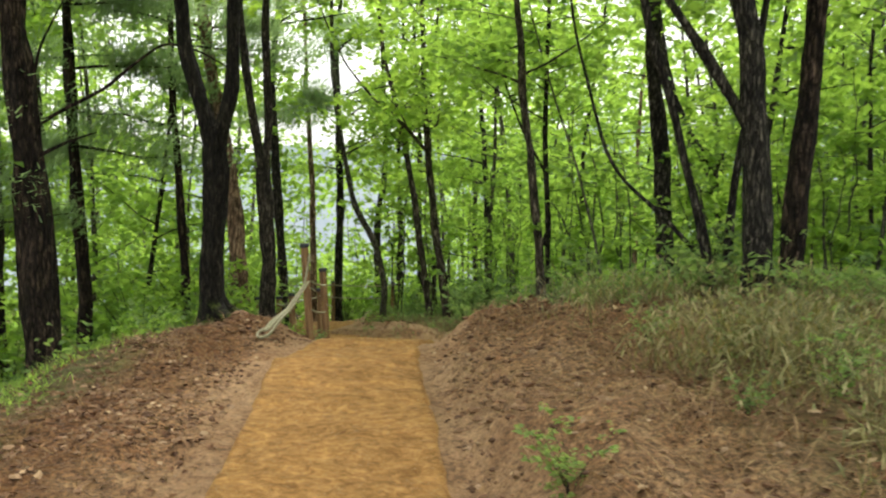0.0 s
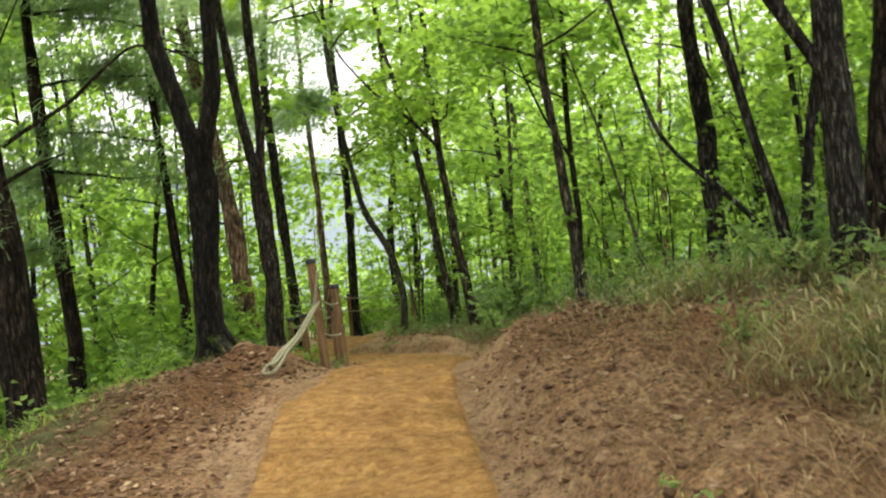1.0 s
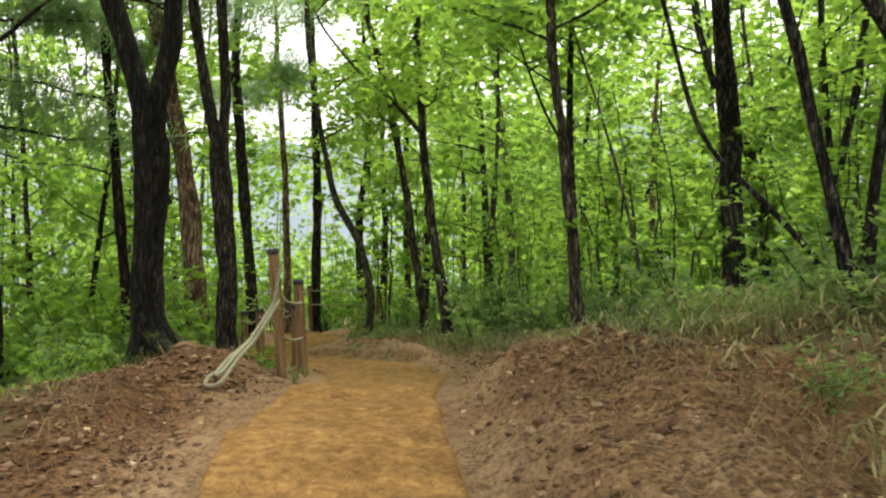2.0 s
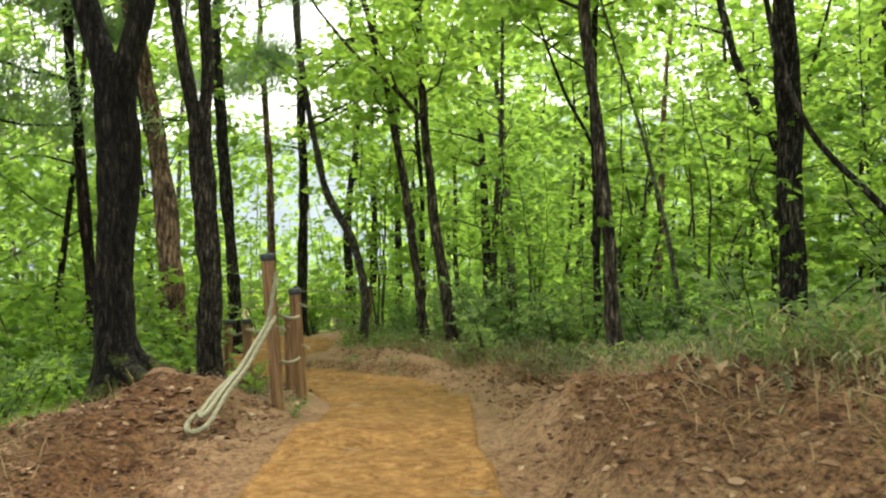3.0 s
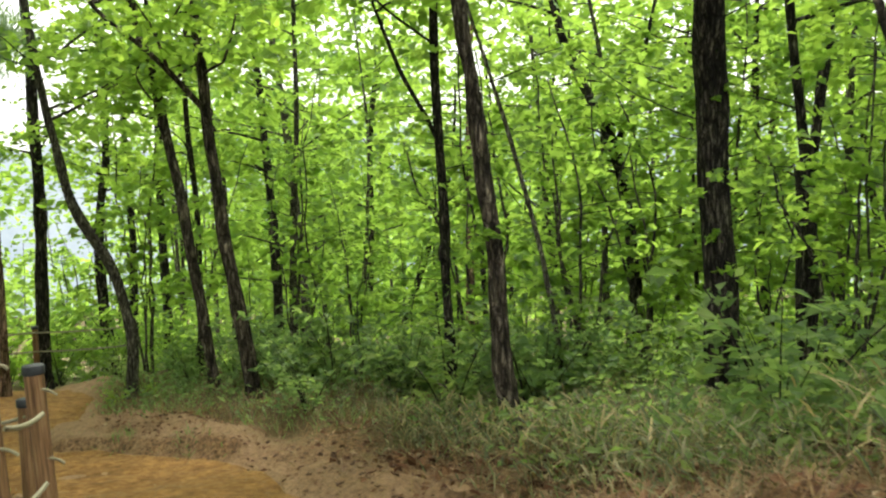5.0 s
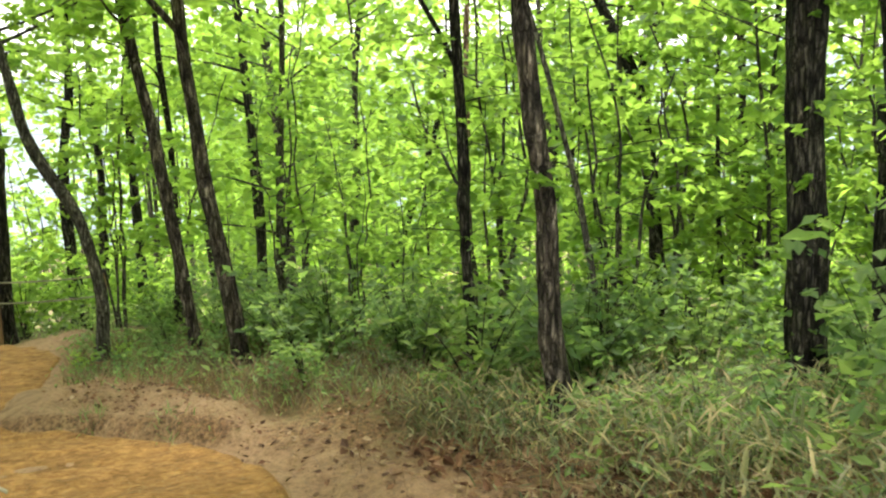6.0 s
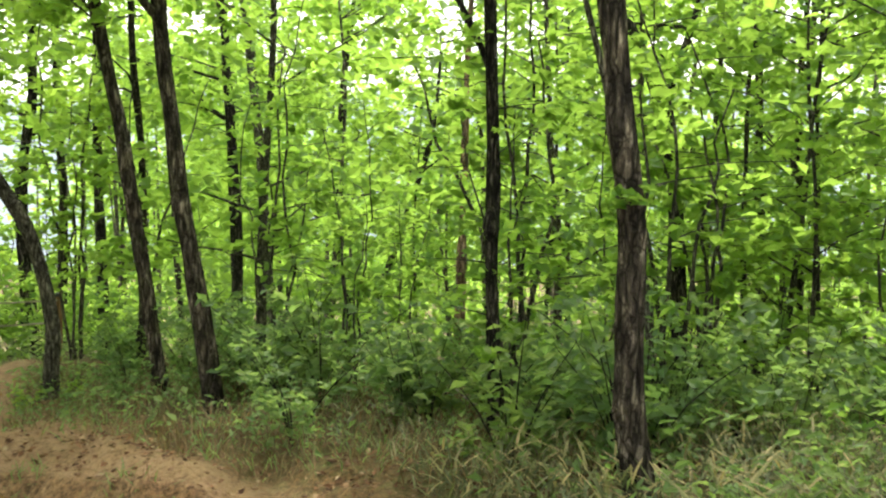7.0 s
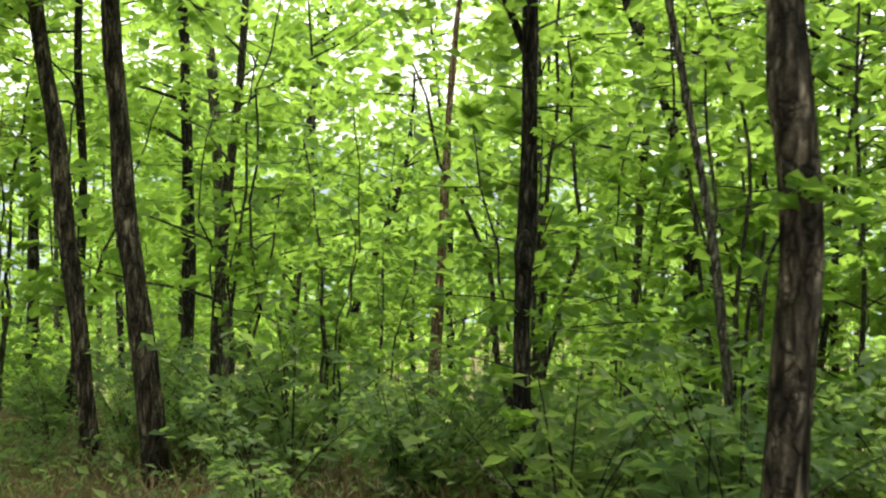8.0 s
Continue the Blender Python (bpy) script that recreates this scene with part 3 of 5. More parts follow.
tree("forked_oak", "slim grey forked tree beside the rope fence", 11.3, 0.095, [(-2.19, 0.07), (-2.18, 0.82), (-2.22, 1.56), (-2.25, 2.13)],
     [[(-2.26, 2.1), (-2.33, 2.37), (-2.39, 2.85)], [(-2.24, 2.1), (-2.16, 2.33), (-2.17, 2.85)]], bark=BARK_GREY, seed=14, crown_from=4.2)
tree("pine_tree", "red-barked pine behind the fence line", 14.5, 0.12, [(-3.23, -0.39), (-3.31, 0.64), (-3.34, 1.43), (-3.42, 2.2), (-3.49, 2.67)], bark=BARK_RED, pine=True, seed=15, n_leaf=350, crown_from=4.5, n_branch=14)
tree("oak_tree", OAK, 17.0, 0.09, [(-3.0, -0.35), (-3.04, 0.64), (-3.11, 1.55), (-3.16, 2.67)], seed=16, crown_from=4)
tree("pine_tree", "thin orange-barked pine beyond the trail bend", 20.0, 0.07, [(-2.87, -0.62), (-2.88, 0.71), (-2.89, 1.84), (-2.95, 3.24), (-3.01, 4.16)], bark=BARK_RED, pine=True, seed=17, n_leaf=300, crown_from=4.5, n_branch=12)
tree("oak_tree", OAK, 22.0, 0.11, [(-2.58, -0.91), (-2.55, 0.28), (-2.5, 1.24), (-2.53, 3.99)], seed=18)
tree("oak_tree", "crooked grey tree leaning over the lower trail", 17.4, 0.062, [(-1.18, -0.82), (-1.13, -0.1), (-1.19, 0.33), (-1.31, 0.8), (-1.48, 1.1), (-1.67, 1.42), (-1.79, 1.88), (-1.87, 2.3)], bark=BARK_YOUNG, seed=19)
tree("oak_tree", OAK, 25.0, 0.085, [(-1.3, -1.67), (-1.21, -0.52), (-1.16, 1.02), (-1.21, 2.02), (-1.21, 3.21)], seed=20)
tree("oak_tree", OAK, 24.0, 0.1, [(-1.69, -1.05), (-1.74, 0.11), (-1.75, 1.07), (-1.67, 1.54)], seed=21)
tree("oak_tree", "slim grey-brown tree leaning beside the trail", 17.0, 0.062, [(-0.2, -0.79), (-0.31, -0.07), (-0.43, 0.74), (-0.5, 1.31), (-0.59, 1.87), (-0.7, 2.58)], bark=BARK_OAK, seed=22)
tree("oak_tree", "leaning dark oak with a side limb beside the trail", 16.1, 0.07, [(0.15, -0.85), (0.03, -0.02), (-0.08, 0.68), (-0.18, 1.47), (-0.24, 2.08), (-0.3, 2.72)],
     [[(-0.27, 2.42), (-0.57, 2.78), (-0.89, 3.1), (-1.21, 3.35)]], bark=BARK_OAK, seed=23)
edge_oak = tree("oak_tree", "rough-barked oak growing close to the trail edge", 11.95, 0.06, [(1.385, -0.15), (1.34, 0.05), (1.31, 0.3), (1.285, 0.58), (1.27, 0.9), (1.25, 1.2), (1.22, 1.5), (1.195, 1.8), (1.12, 2.35), (1.05, 2.8)], bark=BARK_OAK, seed=24)
slender = tree("oak_tree", "slender dark tree with a narrow fork", 14.1, 0.046, [(1.71, -0.4), (1.65, 0.4), (1.62, 0.75), (1.65, 1.05), (1.61, 1.65), (1.58, 2.3), (1.6, 3.6)],
     [[(1.6, 1.95), (1.49, 2.2), (1.3, 2.5)]], seed=25)
hump = np.array([[-0.03, 0, -0.13], [-0.035, -0.01, -0.09], [-0.045, -0.015, -0.03], [-0.04, -0.01, 0.04], [-0.025, 0, 0.1], [-0.015, 0, 0.14]])
hump = hump + np.array([1.65, 14.08, 0.96]) - np.array(slender.location)
part("burl", mesh_of("burl", *tube(smooth_line(hump, 12, 1), np.array([0.004, 0.03, 0.045, 0.054, 0.058, 0.058, 0.055, 0.05, 0.045, 0.036, 0.02, 0.003]), 10, np.random.default_rng(3), 0.3), BARK_DARK, True), slender, "swollen dark burl")
stout = tree("oak_tree", "stout upright dark oak among undergrowth", 11.8, 0.117, [(2.96, -0.25), (2.92, 0.52), (2.89, 1.19), (2.85, 1.84), (2.83, 2.16)], seed=26)
tree("oak_tree", "crooked dark tree down the wooded slope", 17.2, 0.09, [(5.45, -1.14), (5.36, 0.24), (5.29, 0.95), (5.18, 1.78), (4.98, 2.38), (4.68, 2.84)],
     [[(5.18, 2.18), (5.42, 2.79)]], seed=27)
tree("slim_tree", "thin pale grey leaning sapling", 13.4, 0.023, [(2.43, -0.05), (2.32, 0.6), (2.2, 1.2), (2.06, 1.75), (1.95, 2.15), (1.8, 2.62)], bark=BARK_PALE, seed=28, height=6)
tree("forked_oak", "narrow forked oak on the wooded slope", 12.5, 0.075, [(4.21, -0.11), (4.24, 0.73), (4.27, 1.37), (4.25, 1.6)],
     [[(4.25, 1.55), (4.22, 1.8), (4.15, 2.64)], [(4.26, 1.5), (4.38, 2.1), (4.5, 2.65)]], seed=29)
tree("oak_tree", "thin leaning dark stem in a cluster", 8.45, 0.045, [(2.5, 0.9), (2.38, 1.46), (2.24, 1.99), (2.13, 2.46), (1.91, 3.08)], seed=30, n_branch=8)
tree("oak_tree", "thin upright dark stem in a cluster", 8.7, 0.04, [(2.74, 0.9), (2.8, 1.68), (2.86, 2.06), (2.95, 2.54)], seed=31, n_branch=8)
tree("slim_tree", "thin bent stem arching out of the undergrowth", 9.0, 0.024, [(2.65, 0.9), (2.11, 1.46), (1.77, 1.74), (1.6, 2.02), (1.43, 2.69), (1.31, 3.18)], seed=32, n_branch=8, height=5)
tree("forked_oak", "thick dark oak with a slanting limb", 8.1, 0.12, [(2.85, 0.7), (2.82, 1.56), (2.77, 2.27), (2.74, 2.82), (2.63, 3.31)],
     [[(2.72, 2.2), (2.44, 2.67), (2.23, 2.97), (1.98, 3.31)]], seed=33, n_branch=12, crown_from=4)
tree("pine_tree", "straight reddish pine beside a dark oak", 9.0, 0.11, [(3.45, 0.7), (3.51, 1.68), (3.61, 2.52), (3.69, 3.51)], bark=BARK_PINE, pine=True, seed=34, n_leaf=300, crown_from=5, n_branch=12)
tree("oak_tree", "upright dark tree down the wooded slope", 21.2, 0.08, [(1.05, -0.95), (1.08, 0.28), (1.03, 1.64), (0.95, 2.98), (0.91, 3.65)], seed=35)
tree("oak_tree", "grey upright tree down the wooded slope", 22.5, 0.085, [(1.76, -1.12), (1.7, 0.58), (1.6, 2.11), (1.49, 3.25)], bark=BARK_PALE, seed=36)
tree("pine_tree", "thin orange-barked pine down the wooded slope", 21.6, 0.075, [(4.54, -1.47), (4.59, 0.13), (4.62, 1.88), (4.66, 3.62), (4.71, 4.26)], bark=BARK_RED, pine=True, seed=37, n_leaf=200, crown_from=8.2, n_branch=6)
tree("oak_tree", "dark stem leaning steeply down the slope", 26.0, 0.1, [(4.03, -2.87), (4.46, -1.68), (4.81, -0.72), (5.14, 0.23)], seed=38, height=7)
tree("oak_tree", OAK, 24.0, 0.08, [(-0.6, -0.73), (-0.63, 0.86), (-0.63, 1.66)], seed=39)
tree("oak_tree", OAK, 20.0, 0.1, [(9.01, -0.71), (8.87, 1.18), (8.73, 3.46)], bark=BARK_GREY, seed=40)


def shoots(thing, x, y, heights, leaf, reach, seed):
    """Short leafy shoots springing from a trunk."""
    rng = np.random.default_rng(seed)
    here = np.array(thing.location)
    for z in heights:
        twig, leafage = Heap(), Heap()
        yaw = -2.2 + 1.6 * rng.normal()
        branch_out(leafage, twig, np.array([x, y, z]) - here, yaw, reach * (0.6 + 0.8 * rng.random()), 0.25, 0.006, rng, 15, leaf, 3)
        shoot = part("shoot", twig.mesh("shoot", BARK_GREY), thing)
        tagged(part("leafage", leafage.mesh("leafage", LEAF), shoot), kind="stuff")


shoots(stout, 2.88, 11.8, (0.05, 0.35, 0.5, 0.75, 1.1, 1.3, 1.65, 2.1), 0.06, 0.34, 501)
shoots(stout, 2.88, 11.8, (1.5, 1.9, 2.3, 2.6), 0.08, 0.9, 502)
shoots(edge_oak, 1.26, 11.95, (1.2, 2.2), 0.06, 0.25, 503)
shoots(slender, 1.63, 14.1, (0.1, 0.35, 0.7, 1.4, 1.7, 2.1), 0.07, 0.5, 504)

# ---- younger trees of the wood: a few built, then repeated ----
def at_spare(k):
    return 60.0 + 3 * k, land_at(20, 60 + 3 * k)


protos = []
for k in range(5):
    sy, sz = at_spare(k)
    lean = (-0.25, 0.2, -0.1, 0.3, 0.05)[k]
    t = tree("young_tree", "slender young broadleaf tree with layered bright leaves", sy, 0.04 + 0.008 * k,
             [(20, sz), (20 + lean * 0.4, sz + 1.2), (20 + lean, sz + 2.4)],
             bark=(BARK_YOUNG, BARK_GREY)[k % 2], seed=50 + k, height=6.5 + k, crown_from=(1.0, 1.9, 1.2, 2.2, 0.8)[k], n_branch=17, n_leaf=24, leaf=0.165, spread=1.65, split=False)
    protos.append(tagged(t, group="young trees in the wood"))
tall = tree("oak_tree", "tall oak with a high spreading leafy crown, added unseen for shade", 80.0, 0.13, [(20, land_at(20, 80)), (20.1, land_at(20, 80) + 1.5), (20.15, land_at(20, 80) + 3)],
            seed=70, height=12, crown_from=6.0, n_branch=16, n_leaf=36, leaf=0.16, spread=2.6, split=False)


def sapling(label, height, n_stem, seed):
    """Several thin stems fanning out of one root, with sparse flat sprays."""
    rng = np.random.default_rng(seed)
    thing = base_at("sapling", 40 + seed * 0.1, 75, land_at(40, 75))
    stem, crown = Heap(), Heap()
    for k in range(n_stem):
        yaw, lean = rng.random() * 6.28, 0.05 + 0.24 * rng.random()
        L = height * (0.65 + 0.45 * rng.random())
        dx, dy = math.cos(yaw), math.sin(yaw)
        p = [[dx * 0.05, dy * 0.05, -0.15], [dx * lean * 0.3 * L, dy * lean * 0.3 * L, 0.35 * L], [dx * lean * 0.62 * L + rng.normal() * 0.1, dy * lean * 0.62 * L + rng.normal() * 0.1, 0.7 * L], [dx * lean * L, dy * lean * L, L]]
        q = smooth_line(p, 14)
        q[2:] += np.cumsum(rng.normal(size=(12, 3)) * np.array([0.035, 0.035, 0.0]), axis=0)
        stem.add(*tube(q, np.linspace(0.021, 0.006, 14) * (0.7 + 0.6 * rng.random()), 6, rng))
        for j in range(5, 14):
            if rng.random() < 0.62:
                branch_out(crown, stem, q[j], rng.random() * 6.28, 0.55 + 0.5 * rng.random(), 0.15, 0.006, rng, 20, 0.115, 2)
    tagged(part("stem", stem.mesh("stem", BARK_YOUNG), thing), kind="stuff")
    part("foliage", crown.mesh("foliage", LEAF), thing)
    return tagged(thing, label, "sapling", "many-stemmed saplings in the wood")


saplings = [sapling("thin many-stemmed sapling with sparse green leaves", 3.0 + 0.5 * k, 3 + k, 150 + k) for k in range(3)]
placed = [(o.location.x, o.location.y) for o in scene.objects if o.type == "EMPTY"]
rng = np.random.default_rng(99)


def free(x, y, gap):
    return all((x - a) ** 2 + (y - b) ** 2 > gap * gap for a, b in placed)


def glade(x, y):
    """A strip of thinner wood running down the slope."""
    return 0.29 < math.atan2(x + 0.7, y - 9.4) < 0.47


def put(ob, x, y, s):
    placed.append((x, y))
    return copy_thing(ob, pose(x, y, land_at(x, y), 0, 0, 360 * rng.random()) @ Matrix.Scale(s, 4))


# young trees near the trail's far side, then the wood at large
for k, (x, y, s) in enumerate(((4.9, 10.4, 0.8), (5.9, 12.2, 0.9), (6.6, 14.8, 1.0), (7.6, 11.6, 1.0), (8.6, 13.6, 1.1), (9.4, 16.2, 1.1), (7.8, 17.4, 1.0), (11.0, 14.6, 1.2), (11.5, 18.6, 1.2), (10.2, 12.2, 1.2), (13.0, 16.5, 1.3), (-9.0, 16.5, 1.2), (-7.2, 18.6, 1.1), (-10.5, 19.5, 1.3), (-8.6, 11.0, 1.1), (-6.4, 21.5, 1.1), (-9.8, 23.5, 1.3), (0.9, 18.6, 0.9), (-0.2, 20.5, 0.9),
                                (4.6, 9.0, 0.8), (7.0, 13.2, 0.75), (8.2, 15.6, 0.8), (6.2, 16.4, 0.7), (9.8, 13.2, 0.85), (5.6, 18.4, 0.8), (5.4, 15.2, 0.75), (6.7, 17.6, 0.9), (7.3, 19.2, 1.0), (9.2, 19.4, 1.1), (10.6, 21.2, 1.2), (9.0, 12.4, 0.9), (-7.9, 17.2, 1.1), (-6.8, 9.6, 0.9),  (-6.0, 17.8, 1.0), (-8.4, 13.0, 1.1), (-5.6, 20.0, 1.0))):
    put(protos[k % 5], x, y, s)
count = 0
while count < 34:
    y = 15.0 + 27 * rng.random() ** 1.1
    x = -0.5 + (rng.random() - 0.5) * (16 + 1.25 * (y - 8))
    if abs(x - float(trail_x(y))) < 1.5 or not free(x, y, 1.1) or (-4 < x < 1 and y < 21) or glade(x, y):
        continue
    put(protos[count % 5], x, y, 0.8 + 0.5 * rng.random())
    count += 1
count = 0
while count < 40:
    y = 14.0 + 19 * rng.random()
    x = -0.5 + (rng.random() - 0.5) * (15 + 1.2 * (y - 8))
    if abs(x - float(trail_x(y))) < 1.5 or not free(x, y, 0.8) or (-4 < x < 0.6 and y < 18) or glade(x, y):
        continue
    put(saplings[count % 3], x, y, 0.75 + 0.5 * rng.random())
    count += 1
# unseen tall oaks beside and behind the start of the walk, added to shade it
for x, y in ((-5.2, 4.5), (-4.4, 0.5), (4.6, 3.0), (5.6, 5.8), (4.2, -1.5), (-5.0, -4.0), (3.6, -6.0), (-3.2, -8.5), (7.5, 8.5), (7.5, 0.0), (-8.0, 0.0), (-5.2, 2.4)):
    put(tall, x, y, 0.85 + 0.3 * rng.random())


for k, (x, y, s) in enumerate(((5.0, 24.5, 0.7), (6.6, 27.0, 0.8), (4.0, 28.0, 1.4), (7.8, 30.0, 0.85), (3.0, 24.0, 1.2), (8.8, 25.5, 1.4), (6.0, 21.0, 1.2), (9.6, 31.0, 1.6))):
    put(protos[(k + 1) % 5], x, y, s)
# saplings close behind the verge
for k, (x, y, s) in enumerate(((2.1, 14.8, 0.8), (2.9, 13.9, 0.9), (1.2, 15.9, 0.6), (4.9, 13.9, 0.8), (5.4, 13.4, 0.9), (0.8, 17.4, 0.9), (2.2, 17.6, 0.65), (3.9, 11.6, 0.8), (4.4, 10.2, 0.8), (5.2, 11.4, 0.9))):
    put(saplings[k % 3], x, y, s)


# ---- far woods on the falling slopes ----
def far_woods(n_tree, r0, r1, low, high, leaf, n, wide, seed, n_clump=16):
    """Crowns of trees standing down the slopes, each a loose column of leafy tiers."""
    rng = np.random.default_rng(seed)
    heap = Heap()
    for k in range(n_tree):
        a, r = (rng.random() - 0.5) * 2.3 if k < 0.78 * n_tree else 0.28 * rng.random(), r0 + (r1 - r0) * rng.random()
        x, y = r * math.sin(a), 8 + r * math.cos(a)
        foot = 1.5 - 0.1 * max(0, r - 20) + low + 0.35 * (high - low) * rng.random() ** 2
        tall_by, reach = (high - low) * (0.45 + 0.4 * rng.random()), wide * (1.1 + 0.9 * rng.random())
        if -0.42 < a < -0.02:
            if rng.random() < 0.4:
                continue
            tall_by = tall_by * (0.4 + 0.5 * rng.random())
        for j in range(n_clump):
            h = rng.random()
            if 0.27 < a < 0.43 and foot + tall_by * h > 1.5 + 0.165 * r:
                continue
            w = reach * (0.45 + 0.75 * math.sin(math.pi * (0.15 + 0.8 * h)))
            c = np.array([x + rng.normal() * w * 0.75, y + rng.normal() * w * 0.75, foot + tall_by * h])
            heap.add(*leaves(c + rng.normal(size=(n, 3)) * np.array([wide, wide, wide * 0.5]) * 0.6, leaf, rng, 1.2, 0.7))
    return heap.mesh("far_woods", LEAF)


def far_stems(n, seed):
    rng = np.random.default_rng(seed)
    heap = Heap()
    for k in range(n):
        a, r = (rng.random() - 0.5) * 2.0, 24 + 34 * rng.random()
        x, y = r * math.sin(a), 8 + r * math.cos(a)
        g, lean = land_at(x, y), rng.normal() * 0.09
        q = smooth_line([(x, y, g - 0.5), (x + lean * 4, y, g + 5), (x + lean * 9 + rng.normal() * 0.4, y + rng.normal() * 0.4, g + 13)], 9)
        heap.add(*tube(q, np.linspace(0.085, 0.03, 9) * (0.45 + 0.8 * rng.random()), 6, rng))
    return heap.mesh("far_stems", BARK_PALE, True)


tagged(new("near_woods", far_woods(118, 21, 46, -3.0, 11.0, 0.25, 36, 1.05, 5)), "bright green leafy treetops on the slopes below the ridge", "woods", kind="stuff")
tagged(new("far_woods", far_woods(84, 42, 95, -9.0, 9.0, 0.5, 44, 1.9, 6)), "bright green treetops on the slopes below the ridge", "woods", kind="stuff")


def canopy(n_clump, seed):
    """High leaf clumps added above the view to shade the treetops on the slopes."""
    rng = np.random.default_rng(seed)
    heap = Heap()
    for k in range(n_clump):
        a, r = -0.45 + 1.85 * rng.random(), math.sqrt(13 ** 2 + (44 ** 2 - 13 ** 2) * rng.random())
        if 0.24 < a < 0.45:
            continue
        c = np.array([r * math.sin(a), 7 + r * math.cos(a), 8.5 + 5.0 * rng.random() + 0.12 * max(0, r - 25)])
        heap.add(*leaves(c + rng.normal(size=(36, 3)) * np.array([1.1, 1.1, 0.5]), 0.33, rng, 1.1, 0.7))
    return heap.mesh("canopy", LEAF)


tagged(new("canopy", canopy(230, 9)), "high leaf clumps added above the view to shade the wooded slopes", "woods", kind="stuff")
tagged(new("far_stems", far_stems(190, 8)), "thin grey tree stems standing down the slopes", "woods", kind="stuff")


# ---- undergrowth ----
def shrub(label, size, n_stem, n_leaf, leaf, mat, seed, slim=0.55):
    rng = np.random.default_rng(seed)
    thing = base_at("shrub", 40 + seed * 0.1, 70, land_at(40, 70))
    stem, crown = Heap(), Heap()
    for k in range(n_stem):
        yaw, lean = rng.random() * 6.28, 0.2 + 0.7 * rng.random()
        L = size * (0.5 + 0.6 * rng.random())
        p = np.array([[0, 0, -0.1], [math.cos(yaw) * lean * 0.25 * L, math.sin(yaw) * lean * 0.25 * L, 0.5 * L], [math.cos(yaw) * lean * L, math.sin(yaw) * lean * L, 0.95 * L]])
        q = smooth_line(p, 6)
        stem.add(*tube(q, np.linspace(0.007, 0.002, 6), 4, rng))
        for j in (2, 3, 4, 5):
            crown.add(*leaves(spray_points(q[j], size * 0.28, n_leaf, rng, 0.5), leaf, rng, 1.0, slim))
    part("stem", stem.mesh("stem", BARK_GREY), thing)
    part("foliage", crown.mesh("foliage", mat), thing)
    return tagged(thing, label, "shrub", "shrubs of the undergrowth")


shrubs = [shrub("low green leafy shrub on the woodland floor", 0.48 + 0.13 * k, 8, 12, 0.06 + 0.008 * k, LEAF_LOW, 200 + k) for k in range(5)]


def verge(y):
    """How far right of the trail's middle the undergrowth begins."""
    return float(np.interp(y, [0, 4, 8, 9.5, 10.5, 12, 14, 16, 20, 30], [3.6, 3.5, 3.1, 2.6, 2.2, 2.2, 2.1, 1.7, 1.3, 1.2]))


count = 0
while count < 262:
    y = 6.0 + 17 * rng.random()
    x = -0.5 + (rng.random() - 0.5) * (13 + 1.0 * (y - 8))
    d = x - float(trail_x(y))
    if -float(np.interp(y, [9, 10.5, 14], [2.5, 1.9, 1.5])) < d < verge(y) or math.hypot(x + 0.7, y - 10.0) < 1.7 or (-5.4 < x < -3.2 and y < 10.2) or (1.2 < x < 3.7 and y < 8.3):
        continue
    m = pose(x, y, land_at(x, y), 0, 0, 360 * rng.random()) @ Matrix.Scale(0.6 + 0.6 * rng.random(), 4)
    if not (-2.2 < x < -0.5 and 16.2 < y < 21.6):
        copy_thing(shrubs[count % 5], m)
    count += 1


for x, y, s in ((0.54, 3.8, 0.42), (1.5, 6.6, 0.45), (2.0, 4.6, 0.5), (1.46, 4.3, 0.25), (-1.35, 9.75, 0.2), (1.75, 5.6, 0.35), (1.75, 11.2, 0.5), (1.5, 11.35, 0.4), (2.3, 11.0, 0.5)):
    copy_thing(shrubs[3 if y > 11 else 2], pose(x, y, land_at(x, y), 0, 0, 100 * x) @ Matrix.Scale(s, 4))


bright = shrub("fresh green leafy shrub beside the fence", 0.7, 8, 14, 0.075, LEAF, 230)
for k, (x, y, s) in enumerate(((-3.5, 10.9, 0.8), (-3.9, 11.9, 1.1), (-4.4, 12.7, 1.7), (-5.4, 12.9, 2.0), (-3.4, 12.6, 1.5), (-4.6, 13.6, 2.2), (-6.1, 12.6, 2.2), (-3.7, 14.0, 1.9), (-5.4, 14.4, 2.4), (-6.6, 10.2, 1.5), (-2.9, 13.6, 1.2), (-4.5, 15.6, 2.3), (-7.2, 12.8, 2.6), (-4.0, 13.0, 1.6), (-6.2, 15.4, 2.5), (-3.4, 16.2, 1.8))):
    copy_thing(bright, pose(x, y, land_at(x, y), 0, 0, 77 * k) @ Matrix.Scale(s, 4))
for k, (x, y, s) in enumerate(((-1.35, 17.1, 0.35), (-0.95, 17.3, 0.3), (-0.6, 16.6, 0.4), (-0.5, 17.8, 0.8), (0.5, 16.0, 0.7), (0.8, 15.4, 0.7), (0.45, 17.0, 1.0), (1.0, 16.4, 1.0), (-0.5, 19.2, 0.8), (1.3, 14.9, 0.8), (0.1, 18.4, 1.1))):
    copy_thing(bright if k < 2 else shrubs[k % 5], pose(x, y, land_at(x, y), 0, 0, 61 * k) @ Matrix.Scale(s, 4))
